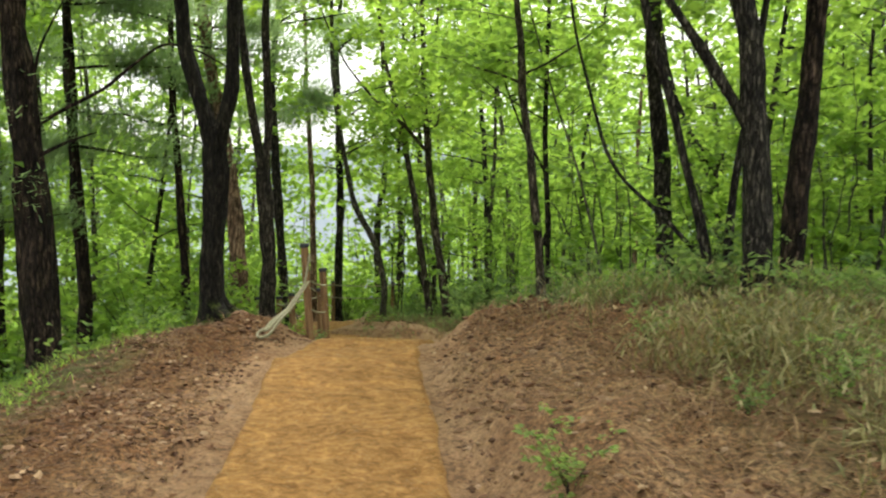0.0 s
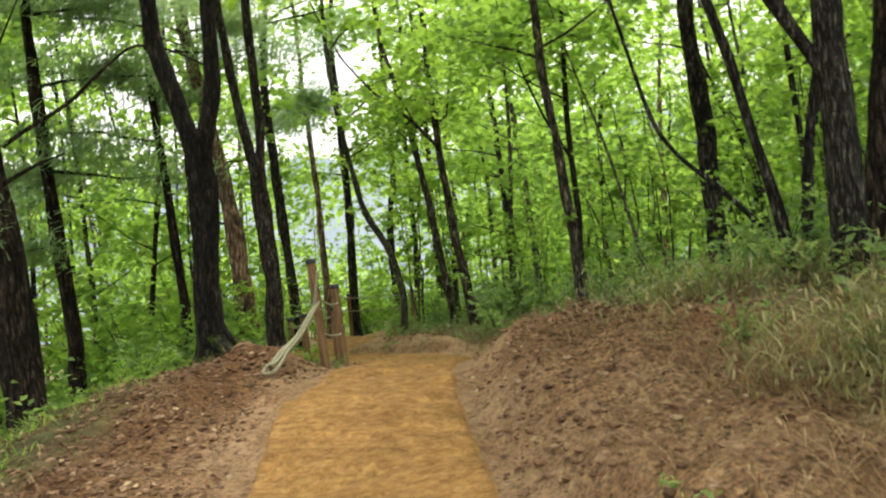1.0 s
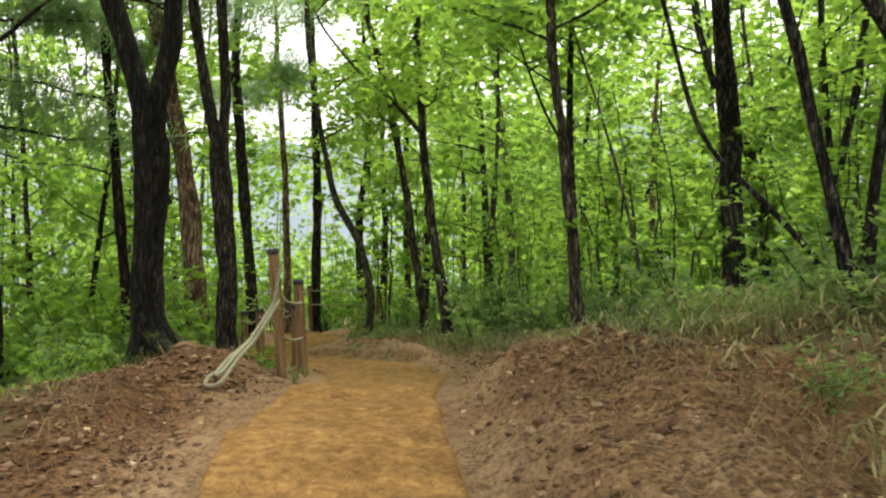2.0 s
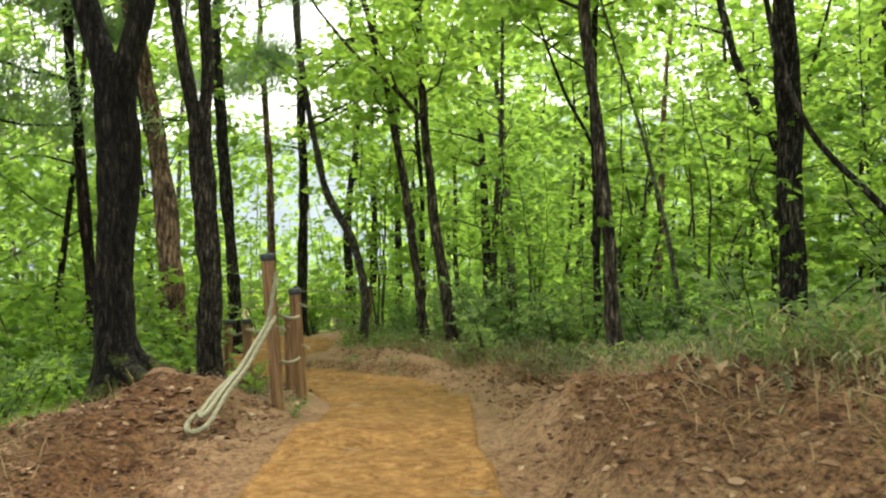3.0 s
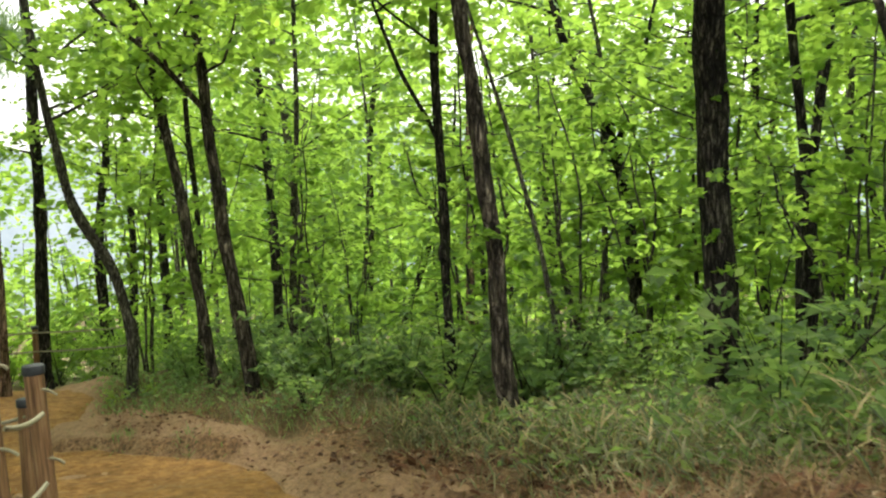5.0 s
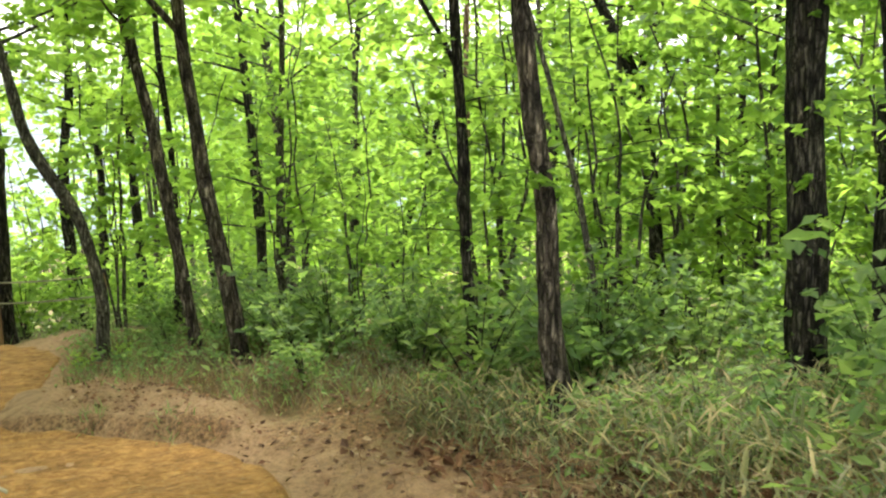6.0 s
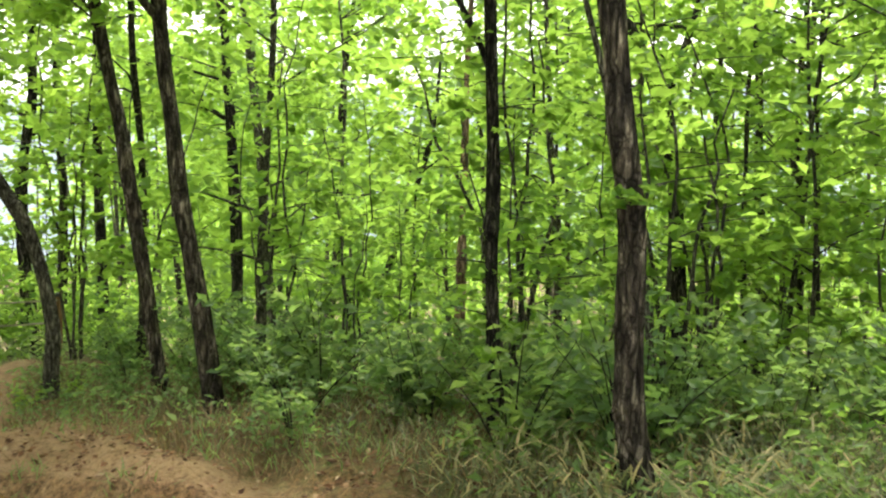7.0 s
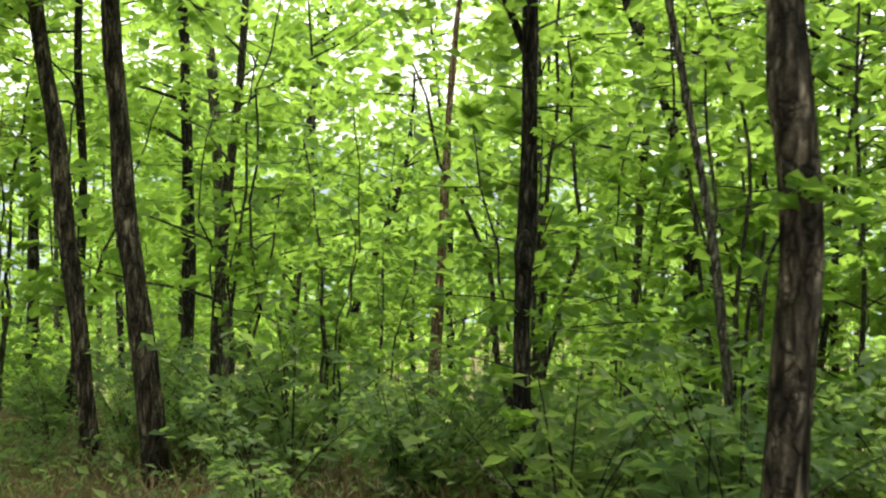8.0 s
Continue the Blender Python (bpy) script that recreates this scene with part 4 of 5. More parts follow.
for k, (x, y, s) in enumerate(((-5.2, 23.0, 2.0), (-4.2, 22.6, 1.7), (-3.3, 23.2, 1.9), (-2.4, 22.7, 1.6), (-1.5, 23.1, 1.9), (-0.6, 22.8, 1.7), (-6.2, 23.6, 2.2), (-3.8, 24.6, 2.3), (-2.0, 24.8, 2.3), (-0.3, 24.6, 2.2), (-5.4, 25.2, 2.5), (-2.9, 26.6, 2.6), (-1.0, 26.4, 2.6))):
    copy_thing(bright, pose(x, y, land_at(x, y), 0, 0, 83 * k) @ Matrix.Scale(s, 4))
broad = shrub("broad-leaved green shrub under the oaks", 1.25, 8, 13, 0.10, LEAF_LOW, 231, 0.7)
for x, y, s in ((-2.75, 10.9, 0.6), (-2.35, 11.7, 0.6), (-3.3, 11.3, 0.8), (-1.95, 11.9, 0.5), (-2.9, 12.7, 0.8), (-3.4, 10.0, 0.6), (-3.6, 9.2, 0.5), (-3.9, 12.2, 0.9), (-4.2, 13.4, 1.0)):
    copy_thing(bright, pose(x, y, land_at(x, y), 0, 0, 100 * x) @ Matrix.Scale(s, 4))
for x, y, s in ((2.25, 12.9, 0.6), (2.9, 12.7, 0.65), (3.6, 12.2, 0.65), (2.1, 13.8, 0.8), (3.9, 12.9, 0.8), (3.3, 13.4, 0.9), (1.5, 14.9, 0.7)):
    copy_thing(broad, pose(x, y, land_at(x, y), 0, 0, 100 * x) @ Matrix.Scale(s, 4))


def blades(roots, length, width, lean, rng, arch=0.9):
    """Arching tapered blades of grass, three faces each."""
    n = len(roots)
    yaw = rng.random(n) * 2 * np.pi
    out = np.stack([np.cos(yaw), np.sin(yaw), np.zeros(n)], -1)
    L = (length * (0.5 + rng.random(n)))[:, None]
    tilt = (lean * (0.4 + 1.2 * rng.random(n)))[:, None]
    side = np.stack([-np.sin(yaw), np.cos(yaw), np.zeros(n)], -1)
    rows = []
    for s, w in ((0.0, 0.6), (0.4, 1.0), (0.75, 0.7), (1.0, 0.08)):
        c = roots + out * L * (tilt * s + 0.35 * arch * s * s) + np.array([0, 0, 1.0]) * L * (s * (1 - 0.4 * tilt) - 0.45 * arch * s * s)
        rows += [c - side * width * w * 0.5, c + side * width * w * 0.5]
    v = np.stack(rows, 1).reshape(-1, 3)
    k = np.arange(n)[:, None] * 8
    q = np.concatenate([k + np.array([[a, a + 1, a + 3, a + 2]]) for a in (0, 2, 4)])
    return v, q


def scatter(n, x0, x1, y0, y1, keep, seed):
    rng = np.random.default_rng(seed)
    x, y = x0 + (x1 - x0) * rng.random(n), y0 + (y1 - y0) * rng.random(n)
    d = x - trail_x(y)
    ok = rng.random(n) < keep(x, y, d)
    x, y = x[ok], y[ok]
    return np.stack([x, y, land(x, y)], -1), np.random.default_rng(seed + 1)


def patchy(x, y, f, s=0.0):
    return np.clip(0.5 + 2.2 * value_noise(x * f + s, y * f - s), 0, 1)


VERGE_Y, VERGE_D = [0, 4, 8, 9.5, 10.5, 12, 14, 16, 20, 30], [2.9, 2.8, 2.5, 2.3, 2.2, 2.1, 2.1, 1.7, 1.3, 1.2]


def bank(x, y, d, inner=-1.4, ramp_w=1.2):
    v = np.interp(y, VERGE_Y, VERGE_D)
    return smooth(v + inner, v + inner + ramp_w, d)


# bamboo grass on the bank: pale leaves on short canes
p, r = scatter(10500, 0.6, 6.0, 1.5, 15.0, lambda x, y, d: bank(x, y, d, -1.3, 1.2) * patchy(x, y, 1.3) ** 1.6 * (1 - 0.75 * smooth(4.0, 6, d)) * (1 - 0.4 * smooth(9, 11, y)), 301)
SASA_DRY = leaf_material("dry_bamboo_grass_leaf", (0.065, 0.07, 0.022), (0.15, 0.135, 0.05), (0.30, 0.25, 0.12), (0.24, 0.22, 0.06), 0.25, 0.75)
for name, mat, label, near, tall_by, long in (("dry_bamboo_grass", SASA_DRY, "straw-coloured dwarf bamboo grass on the open bank", True, 0.36, 0.105), ("bamboo_grass", SASA, "pale green dwarf bamboo grass along the verge", False, 0.26, 0.085)):
    some = p[(p[:, 1] < 6.9) == near]
    some = np.concatenate([some, some + np.array([0.06, 0.05, 0.0])]) if near else some
    tops = np.repeat(some, 7, axis=0) + np.stack([r.normal(size=7 * len(some)) * 0.11, r.normal(size=7 * len(some)) * 0.11, 0.03 + tall_by * r.random(7 * len(some))], -1)
    heap = Heap()
    heap.add(*blades(tops, long, 0.0105, 0.8, r, 0.55))
    heap.add(*blades(some, tall_by + 0.06, 0.004, 0.22, r, 0.25))
    tagged(new(name, heap.mesh(name, mat)), label, "grass", kind="stuff")

# dry straw and pine needles over the bare bank
p, r = scatter(44000, -3.8, 5.0, 1.5, 15.0, lambda x, y, d: np.where(d > 0, smooth(0.7, 1.5, d) * 0.6 + 0.4 * bank(x, y, d, -2.2), 0.25 * smooth(0.8, 1.6, -d)) * patchy(x, y, 1.7, 3) * (1 - 0.7 * smooth(3.5, 5, d)) * (1 - 0.45 * smooth(9, 10.5, y)), 311)
heap = Heap()
heap.add(*blades(p + np.array([0, 0, 0.012]), 0.14, 0.0045, 1.1, r, 0.4))
p, r = scatter(5200, 0.2, 5.0, 2.0, 14.5, lambda x, y, d: bank(x, y, d, -1.2, 1.0) * patchy(x, y, 1.9, 13), 315)
heap.add(*blades(p, 0.17, 0.006, 0.35, r, 0.35))
p, r = scatter(5000, -0.9, 2.2, 14.2, 18.2, lambda x, y, d: smooth(0.9, 1.4, d) * patchy(x, y, 1.2, 33), 317)
heap.add(*blades(p, 0.17, 0.006, 0.45, r, 0.4))
p, r = scatter(7000, 0.0, 2.2, 4.5, 10.6, lambda x, y, d: smooth(0.9, 1.2, d) * (1 - smooth(1.6, 2.4, d)) * patchy(x, y, 2.3, 51), 318)
heap.add(*blades(p + np.array([0, 0, 0.015]), 0.11, 0.0035, 1.2, r, 0.5))
p, r = scatter(12000, 0.0, 3.4, 3.0, 11.5, lambda x, y, d: smooth(1.1, 1.5, d) * (1 - smooth(1.9, 2.5, d)) * patchy(x, y, 1.6, 57), 319)
heap.add(*blades(p + np.array([0, 0, 0.02]), 0.19, 0.0055, 1.0, r, 0.7))
tagged(new("dry_straw", heap.mesh("dry_straw", STRAW)), "dry straw and fallen pine needles on bare soil", "straw", kind="stuff")

# green grass along the edges of the slopes
p, r = scatter(26000, -8.0, 8.0, 1.5, 24.0, lambda x, y, d: np.where(d > 0, bank(x, y, d, -0.8, 1.2) * 0.8, smooth(0, 0.8, -d - 0.12 * np.clip(7.5 - y, 0, 4) - np.interp(y, [9, 10.3, 14], [2.3, 1.5, 1.2]))) * patchy(x, y, 0.9, 8), 321)
heap = Heap()
heap.add(*blades(p, 0.17, 0.008, 0.6, r, 0.5))
tagged(new("grass", heap.mesh("grass", LEAF_LOW)), "green woodland grass along the slope edges", "grass", kind="stuff")

p, r = scatter(22000, -5.2, -1.6, 2.5, 10.5, lambda x, y, d: smooth(0, 0.5, -d - 0.12 * np.clip(7.5 - y, 0, 4) - np.interp(y, [3, 7, 9, 10.3], [1.78, 1.85, 1.8, 1.5])) * (0.25 + 0.65 * patchy(x, y, 1.1, 18)), 323)
heap = Heap()
heap.add(*blades(p, 0.11, 0.007, 0.7, r, 0.6))
tagged(new("edge_grass", heap.mesh("edge_grass", LEAF)), "short bright green grass and moss along the ridge edge", "grass", kind="stuff")

# dry tufts and herbs on the ground inside the bend
def inside_bend(x, y, d):
    return smooth(0.75, 1.2, lip_line(x, y)) * smooth(0.75, 1.0, d) * (0.25 + 0.75 * patchy(x, y, 1.6, 29))


TUFT = leaf_material("dry_tuft", (0.07, 0.06, 0.025), (0.15, 0.11, 0.05), (0.27, 0.2, 0.11), (0.22, 0.17, 0.07), 0.25, 0.75)
p, r = scatter(17000, -1.6, 2.4, 13.0, 19.0, inside_bend, 324)
heap = Heap()
heap.add(*blades(p[np.arange(len(p)) % 3 > 0], 0.21, 0.007, 0.4, r, 0.4))
tagged(new("dry_tufts", heap.mesh("dry_tufts", TUFT)), "dry pale grass tufts under the trees inside the bend", "grass", kind="stuff")
heap = Heap()
heap.add(*blades(p[::3], 0.16, 0.008, 0.6, r, 0.5))
p, r = scatter(1000, -1.6, 2.4, 13.0, 19.0, lambda x, y, d: inside_bend(x, y, d) * smooth(1.2, 2.2, lip_line(x, y)), 325)
c = np.repeat(p, 9, axis=0) + np.stack([r.normal(size=9 * len(p)) * 0.1, r.normal(size=9 * len(p)) * 0.1, 0.03 + 0.17 * r.random(9 * len(p))], -1)
heap.add(*leaves(c, 0.065, r, 1.0, 0.5))
tagged(new("bend_herbs", heap.mesh("bend_herbs", LEAF_LOW)), "green grass and low herbs under the trees inside the bend", "herbs", kind="stuff")

# tufts on the earth lip where the trail bends
p, r = scatter(5200, -2.2, -0.3, 13.4, 16.0, lambda x, y, d: np.exp(-((lip_line(x, y) - 0.06) / 0.15) ** 2) * patchy(x, y, 2.6, 4) ** 2, 326)
heap = Heap()
heap.add(*blades(p, 0.12, 0.006, 0.6, r, 0.5))
tagged(new("lip_grass", heap.mesh("lip_grass", LEAF_LOW)), "short dry grass on the earth lip across the trail", "grass", kind="stuff")

# broad low herbs
p, r = scatter(5200, -9.0, 9.0, 3.0, 26.0, lambda x, y, d: np.where(d > 0, bank(x, y, d, -0.4, 1.0) * (1 - 0.7 * smooth(13, 14, y) * (1 - smooth(17, 18, y)) * (x < 1.5)), smooth(0, 0.8, -d - np.interp(y, [9, 10.3, 14], [2.3, 1.5, 1.2]))) * patchy(x, y, 0.7, 21), 331)
c = np.repeat(p, 9, axis=0) + np.stack([r.normal(size=9 * len(p)) * 0.11, r.normal(size=9 * len(p)) * 0.11, 0.06 + 0.3 * r.random(9 * len(p))], -1)
heap = Heap()
heap.add(*leaves(c, 0.085, r, 0.8, 0.5))
p, r = scatter(1500, 0.7, 5.2, 7.6, 12.4, lambda x, y, d: smooth(0.0, 0.35, d - np.interp(y, [7.6, 8.3, 9, 10, 11], [2.6, 2.2, 1.9, 1.6, 1.5])) * (0.3 + 0.7 * patchy(x, y, 1.0, 25)), 333)
c = np.repeat(p, 10, axis=0) + np.stack([r.normal(size=10 * len(p)) * 0.13, r.normal(size=10 * len(p)) * 0.13, 0.04 + 0.3 * r.random(10 * len(p))], -1)
heap.add(*leaves(c, 0.08, r, 1.1, 0.45))
tagged(new("herbs", heap.mesh("herbs", LEAF_LOW)), "low broad-leaved herbs covering the woodland floor", "herbs", kind="stuff")

# mixed straw and bamboo grass round the feet of the oaks on the bend
def oak_feet(x, y, d):
    return smooth(0.0, 0.4, d - np.interp(y, [7.6, 8.3, 9, 10, 11], [2.1, 1.9, 1.6, 1.4, 1.4])) * (0.3 + 0.7 * patchy(x, y, 1.5, 36))


p, r = scatter(6500, 0.7, 5.4, 7.4, 13.2, oak_feet, 337)
heap = Heap()
heap.add(*blades(p, 0.25, 0.007, 0.42, r, 0.45))
heap.add(*blades(p[::2] + np.array([0.04, 0.03, 0.03]), 0.2, 0.006, 1.0, r, 0.5))
tagged(new("straw_grass", heap.mesh("straw_grass", TUFT)), "long dry straw grass round the feet of the oaks", "grass", kind="stuff")
p, r = scatter(2600, 0.7, 5.4, 7.4, 13.2, oak_feet, 338)
c = np.repeat(p, 5, axis=0) + np.stack([r.normal(size=5 * len(p)) * 0.09, r.normal(size=5 * len(p)) * 0.09, 0.04 + 0.26 * r.random(5 * len(p))], -1)
heap = Heap()
heap.add(*blades(c, 0.13, 0.013, 0.75, r, 0.55))
tagged(new("oak_bamboo_grass", heap.mesh("oak_bamboo_grass", SASA)), "grey-green dwarf bamboo leaves round the feet of the oaks", "grass", kind="stuff")

# fallen leaves
p, r = scatter(30000, -4.5, 5.0, 1.2, 16.0, lambda x, y, d: smooth(0.62, 1.0, np.abs(d)) * (0.25 + 0.75 * patchy(x, y, 1.1, 40)) * (1 - 0.6 * smooth(2.5, 4, np.abs(d))), 341)
heap = Heap()
heap.add(*leaves(p + np.array([0, 0, 0.012]), 0.045, r, 0.7, 0.6))
p, r = scatter(2200, -3.6, 4.2, 1.5, 12.5, lambda x, y, d: smooth(0.8, 1.3, np.abs(d)) * (0.1 + 0.9 * patchy(x, y, 1.4, 44)) * (1 - 0.7 * smooth(2.4, 4, np.abs(d))) * (1 - 0.7 * smooth(9.5, 11, y)), 343)
heap.add(*leaves(p + np.array([0, 0, 0.016]), 0.07, r, 0.6, 0.55))
p, r = scatter(13000, 0.2, 4.2, 7.6, 13.2, lambda x, y, d: smooth(1.05, 1.5, d) * patchy(x, y, 1.5, 48), 344)
heap.add(*leaves(p + np.array([0, 0, 0.03]), 0.08, r, 1.2, 0.55))
tagged(new("fallen_leaves", heap.mesh("fallen_leaves", LITTER)), "brown fallen leaves scattered over the soil", "leaf litter", kind="stuff")

# reddish fallen needles on the earth mounds
p, r = scatter(26000, -3.4, 3.2, 3.0, 12.5, lambda x, y, d: smooth(0.75, 1.2, np.abs(d)) * (1 - smooth(1.9, 2.8, np.abs(d))) * np.where(d < 0, 1.0, smooth(4, 8, y)) * np.where(d < 0, 0.45 + patchy(x, y, 2.1, 70), patchy(x, y, 2.1, 70)), 345)
heap = Heap()
heap.add(*blades(p + np.array([0, 0, 0.006]), 0.085, 0.0035, 1.4, r, 0.5))
RUST = leaf_material("rusty_needle", (0.065, 0.03, 0.014), (0.115, 0.056, 0.027), (0.2, 0.115, 0.058), (0.12, 0.05, 0.02), 0.1)
tagged(new("fallen_needles", heap.mesh("fallen_needles", RUST)), "rust-brown fallen pine needles on the earth mounds", "needles", kind="stuff")

# loose fibres of the mat
p, r = scatter(9000, -3.0, 1.0, 2.5, 13.0, lambda x, y, d: (np.abs(d) < half_mat(y) * 1.03) * 1.0, 351)
p[:, 2] = land(p[:, 0], p[:, 1], False, False) + 0.05 * value_noise(p[:, 0] * 1.1 + 40, p[:, 1] * 1.1 + 7) + 0.03 + 0.045 * value_noise(p[:, 0] * 0.9, p[:, 1] * 2.6) + 0.022 * value_noise(p[:, 0] * 3, p[:, 1] * 6)
heap = Heap()
heap.add(*blades(p, 0.05, 0.0025, 1.3, r, 0.9))
FIBRE = leaf_material("coir_fibre", (0.16, 0.078, 0.025), (0.23, 0.122, 0.04), (0.33, 0.2, 0.08), (0.2, 0.1, 0.03), 0.1)
tagged(new("coir_fibres", heap.mesh("coir_fibres", FIBRE)), "loose golden fibres of the coir matting", "fibres", kind="stuff")

# ---- stones ----
PHI = (1 + 5 ** 0.5) / 2
ICO = np.array([(-1, PHI, 0), (1, PHI, 0), (-1, -PHI, 0), (1, -PHI, 0), (0, -1, PHI), (0, 1, PHI), (0, -1, -PHI), (0, 1, -PHI), (PHI, 0, -1), (PHI, 0, 1), (-PHI, 0, -1), (-PHI, 0, 1)]) / 1.9
ICO_T = np.array([(0, 11, 5), (0, 5, 1), (0, 1, 7), (0, 7, 10), (0, 10, 11), (1, 5, 9), (5, 11, 4), (11, 10, 2), (10, 7, 6), (7, 1, 8), (3, 9, 4), (3, 4, 2), (3, 2, 6), (3, 6, 8), (3, 8, 9), (4, 9, 5), (2, 4, 11), (6, 2, 10), (8, 6, 7), (9, 8, 1)])


def stone_shapes(p, size, rng):
    n = len(p)
    s = size * (0.4 + 1.1 * rng.random((n, 1)) ** 2)
    v = ICO[None] * (0.75 + 0.5 * rng.random((n, 12, 1)))
    a = rng.random(n) * 6.28
    v = v * np.stack([0.8 + 0.6 * rng.random(n), 0.6 + 0.4 * rng.random(n), 0.3 + 0.35 * rng.random(n)], -1)[:, None]
    x = v[:, :, 0] * np.cos(a)[:, None] - v[:, :, 1] * np.sin(a)[:, None]
    y = v[:, :, 0] * np.sin(a)[:, None] + v[:, :, 1] * np.cos(a)[:, None]
    v = np.stack([x, y, v[:, :, 2]], -1) * s[:, :, None] + p[:, None]
    t = (ICO_T[None] + (np.arange(n) * 12)[:, None, None]).reshape(-1, 3)
    return v.reshape(-1, 3), t


p, r = scatter(38000, -4.2, 4.5, 1.5, 15.0, lambda x, y, d: smooth(0.62, 0.8, np.abs(d)) * (1 - smooth(1.6, 3.2, np.abs(d))) * (0.15 + 0.6 * patchy(x, y, 1.5, 60)) * (1 - 0.4 * smooth(9.5, 11, y)), 361)
v, t = stone_shapes(p, 0.026 - 0.008 * smooth(9, 10.5, p[:, 1:2]), r)
tagged(new("gravel", mesh_of("gravel", v, np.zeros((0, 4)), STONE, False, t)), "small stones and clods of earth on the trail side", "gravel", kind="stuff")
p, r = scatter(150, -3.4, 3.0, 3.0, 13.0, lambda x, y, d: smooth(0.7, 0.9, np.abs(d)) * (1 - smooth(1.8, 2.8, np.abs(d))), 371)
stone_meshes = []
for k in range(6):
    v, t = stone_shapes(np.zeros((1, 3)), 0.075, np.random.default_rng(380 + k))
    stone_meshes.append(mesh_of("stone", v, np.zeros((0, 4)), STONE, False, t))
for k, q in enumerate(p[:20]):
    o = new("stone", stone_meshes[k % 6])
    o.matrix_world = pose(q[0], q[1], q[2] + 0.01, 0, 0, 57 * k) @ Matrix.Scale(0.6 + 0.5 * ((k * 7) % 10) / 10, 4)
    tagged(o, "angular brown stone lying in the soil", "stone", "stones beside the trail")
v, t = stone_shapes(np.zeros((1, 3)), 0.22, np.random.default_rng(402))
rock = new("rock", mesh_of("rock", v, np.zeros((0, 4)), STONE, False, t))
rock.location = (-2.2, 9.75, land_at(-2.2, 9.75) + 0.03)
tagged(rock, "pale brown rock at the foot of the forked oak", "rock")


# ---- rope fence ----
def rope_line(points, radius, rng):
    """Three twisted strands laid along a line."""
    q = smooth_line(points, max(24, int(60 * sum(np.linalg.norm(np.diff(np.asarray(points, float), axis=0), axis=1)))), 14)
    heap = Heap()
    s = np.concatenate([[0], np.cumsum(np.linalg.norm(np.diff(q, axis=0), axis=1))])
    t = np.gradient(q, axis=0)
    t /= np.linalg.norm(t, axis=1)[:, None]
    a = np.cross(t, [0.31, 0.22, 0.93])
    a /= np.linalg.norm(a, axis=1)[:, None]
    b = np.cross(t, a)
    for k in range(3):
        ph = s / (radius * 5.5) * 2 * np.pi + k * 2.094
        heap.add(*tube(q + (a * np.cos(ph)[:, None] + b * np.sin(ph)[:, None]) * radius * 0.52, np.full(len(q), radius * 0.56), 6, rng))
    return heap.mesh("rope", ROPE, True)


def fence_post(x, y, height, lean, ties=()):
    rng = np.random.default_rng(int(abs(x * 100)))
    z = land_at(x, y)
    thing = base_at("fence_post", x, y, z)
    thing.rotation_euler = (0, radians(lean), 0)
    p = np.array([[0, 0, -0.25], [0, 0, 0.3], [0, 0, 0.7 * height], [0, 0, height - 0.012], [0, 0, height]])
    v, q = tube(smooth_line(p, 14), np.full(14, 0.045), 16, rng, 0.05)
    part("shaft", mesh_of("shaft", v, q, TIMBER, True), thing)
    c = np.array([[0, 0, height - 0.035], [0, 0, height - 0.03], [0, 0, height + 0.006], [0, 0, height + 0.012], [0, 0, height + 0.013]])
    v, q = tube(c, np.array([0.048, 0.051, 0.051, 0.043, 0.001]), 18, rng)
    part("cap", mesh_of("cap", v, q, CAP, True), thing, "dark metal cap")
    for h in ties:
        ring = [(0.052 * math.cos(a), 0.052 * math.sin(a), h + 0.012 * a / 6) for a in np.linspace(0, 2 * np.pi * 1.9, 30)] + [(0.07, 0.02, h - 0.01), (0.09, 0.0, h - 0.025)]
        part("rope_tie", rope_line(ring, 0.008, rng), thing, "short pale rope tied round the post")
    return tagged(thing, "round brown timber fence post with a dark cap", "fence post", "posts of the rope fence")


for x, y, h, lean, ties in ((-1.485, 10.06, 1.07, -3.2, (0.57, 0.9)), (-1.42, 10.96, 0.87, -2.8, (0.42, 0.75)), (-1.62, 11.9, 0.66, 0, ()), (-2.12, 12.7, 0.64, -1, (0.55,)), (-2.5, 13.7, 0.62, 1, (0.5,)), (-3.2, 15.6, 0.6, 1, ()), (-2.6, 21.3, -0.31 - land_at(-2.6, 21.3), 0, ()), (-1.2, 21.3, -0.33 - land_at(-1.2, 21.3), 1, ())):
    fence_post(x, y, h, lean, ties)

rr = np.random.default_rng(5)
zc = land_at(-1.74, 8.6) + 0.02
coil = [(-1.47, 9.98, 0.95), (-1.52, 9.88, 0.62), (-1.62, 9.38, 0.40), (-1.69, 9.05, 0.30), (-1.775, 8.70, zc + 0.05), (-1.785, 8.60, zc + 0.02), (-1.755, 8.54, zc + 0.01), (-1.70, 8.56, zc + 0.01), (-1.665, 8.64, zc + 0.03), (-1.63, 8.95, zc + 0.12), (-1.58, 9.36, 0.42), (-1.47, 9.87, 0.66)]
inner = [(-1.52, 9.86, 0.62), (-1.625, 9.37, 0.41), (-1.70, 8.95, zc + 0.12), (-1.735, 8.74, zc + 0.06), (-1.73, 8.68, zc + 0.05), (-1.70, 8.72, zc + 0.06), (-1.66, 9.0, zc + 0.13), (-1.615, 9.37, 0.42)]
bundle = base_at("rope_bundle", -1.7, 8.7, zc)
for line in (coil, inner):
    me = rope_line([(x + 1.7, y - 8.7, z - zc) for x, y, z in line], 0.0155, rr)
    part("rope", me, bundle)
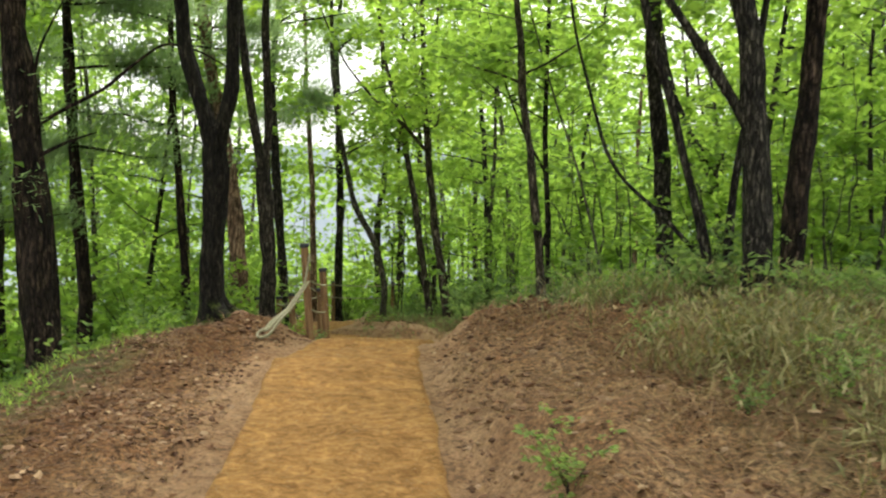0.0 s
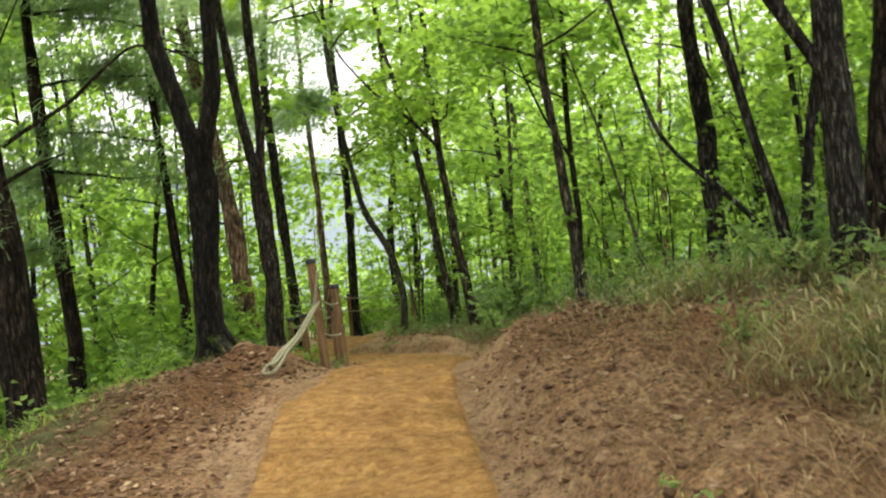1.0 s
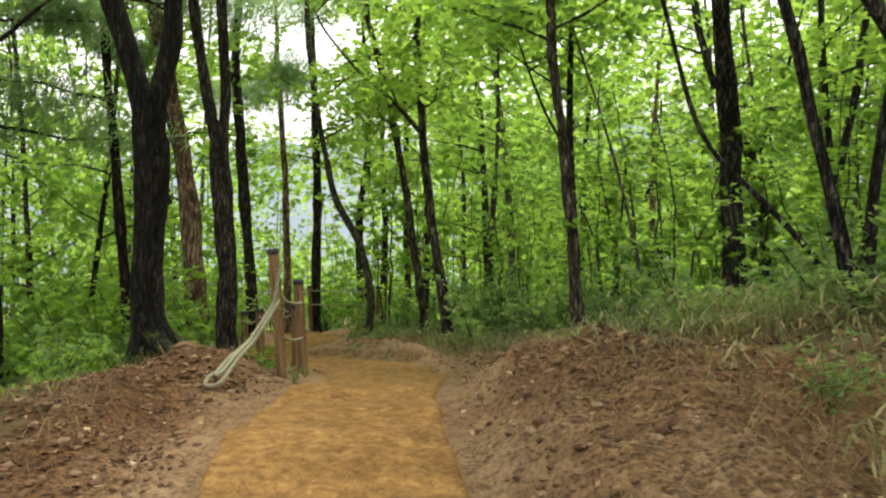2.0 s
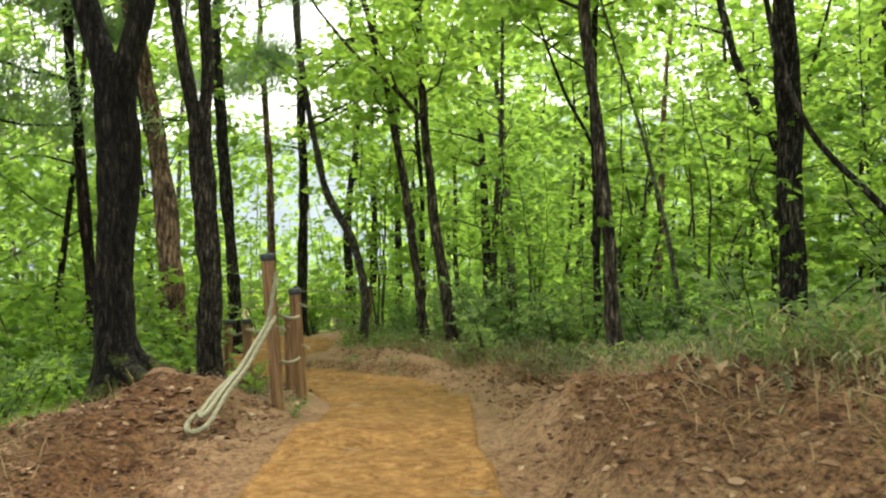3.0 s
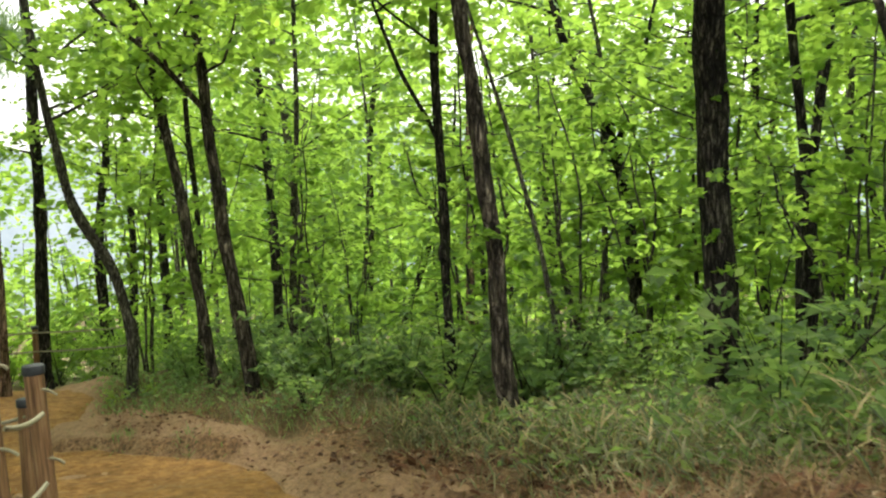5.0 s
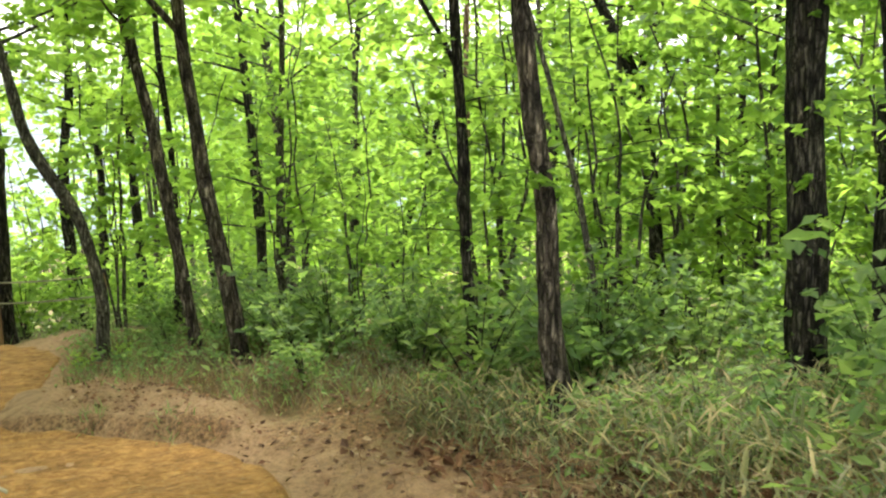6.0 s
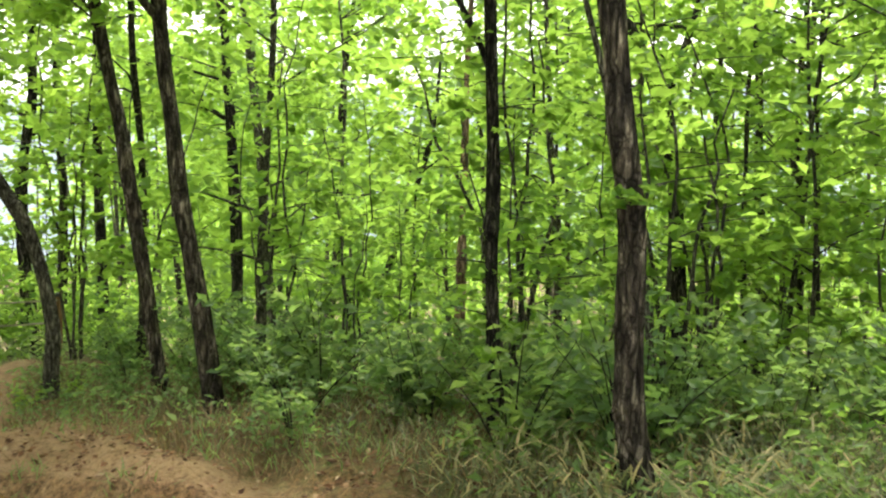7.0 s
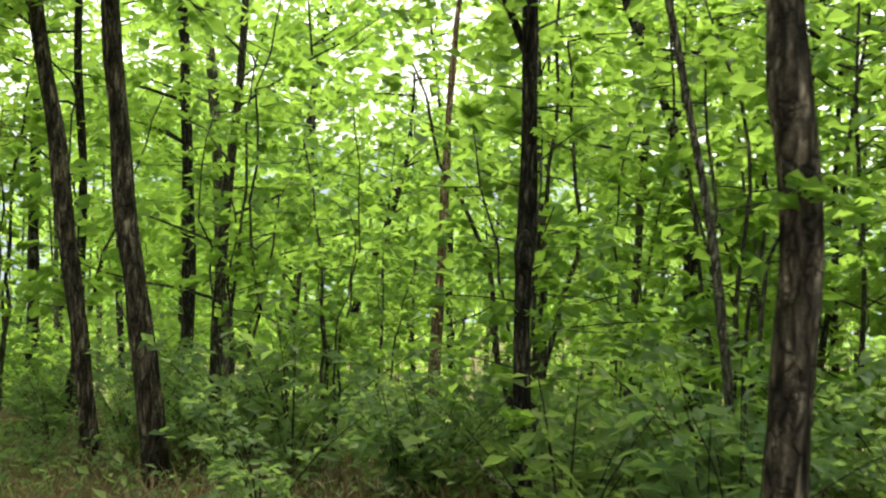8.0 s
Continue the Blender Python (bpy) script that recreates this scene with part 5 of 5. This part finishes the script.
knot = [(0.085 + 0.035 * math.cos(a), 0.66 + 0.03 * math.sin(a * 0.5), 0.39 - zc + 0.035 * math.sin(a)) for a in np.linspace(0, 12.6, 30)]
part("knot", rope_line(knot, 0.014, rr), bundle)
tagged(bundle, "thick pale rope looped from a post down to the ground", "rope")


def strung(a, b, sag, radius):
    line = [tuple(np.array(a) * (1 - t) + np.array(b) * t - np.array([0, 0, sag * 4 * t * (1 - t)])) for t in np.linspace(0, 1, 9)]
    return tagged(new("fence_rope", rope_line(line, radius, rr)), "thin pale rope strung between fence posts", "rope", "ropes of the fence")


for z in (-0.39, -0.68):
    strung((-6.2, 21.4, z + 0.02), (-2.6, 21.24, z), 0.03, 0.014)
    strung((-2.6, 21.24, z), (-1.2, 21.24, z - 0.01), 0.02, 0.014)
z1, z2, z3 = land_at(-2.12, 12.7) + 0.56, land_at(-2.5, 13.7) + 0.52, land_at(-3.2, 15.6) + 0.5
strung((-1.62, 11.85, land_at(-1.62, 11.9) + 0.58), (-2.12, 12.64, z1), 0.04, 0.012)
strung((-2.12, 12.64, z1), (-2.5, 13.64, z2), 0.05, 0.012)
strung((-2.5, 13.64, z2), (-3.2, 15.54, z3), 0.05, 0.012)
strung((-3.2, 15.54, z3), (-5.6, 17.5, z3 - 0.6), 0.05, 0.012)
for z in (-0.27, 0.05):
    strung((-1.46, 10.02, land_at(-1.46, 10.05) + 0.62 + z), (-1.41, 10.76, land_at(-1.4, 10.8) + 0.62 + z), 0.02, 0.012)


# ---- a bare fallen branch among the grass ----
def dead_branch(label, points, radius):
    q = smooth_line(points, 22, 6)
    o = new("dead_branch", mesh_of("dead_branch", *tube(q - q[0], np.linspace(radius, radius * 0.35, 22), 7, rr, 0.15), DEADWOOD, True))
    o.location = tuple(q[0])
    return tagged(o, label, "branch")


DEADWOOD = bark_material("bleached_wood", (0.12, 0.10, 0.08), (0.27, 0.24, 0.2), (0.42, 0.38, 0.33), 8.0)
zb = land_at(1.75, 13.6)
dead_branch("pale bleached dead branch leaning in the undergrowth", [(1.68, 13.8, zb - 0.04), (1.55, 13.8, -0.22), (1.36, 13.8, -0.14), (1.23, 13.8, -0.01)], 0.014)
dead_branch("thin dry stick lying on the earth bank", [(0.35, 9.9, land_at(0.35, 9.9) + 0.02), (0.6, 10.05, land_at(0.6, 10.05) + 0.05), (0.82, 10.15, land_at(0.82, 10.15) + 0.03)], 0.009)
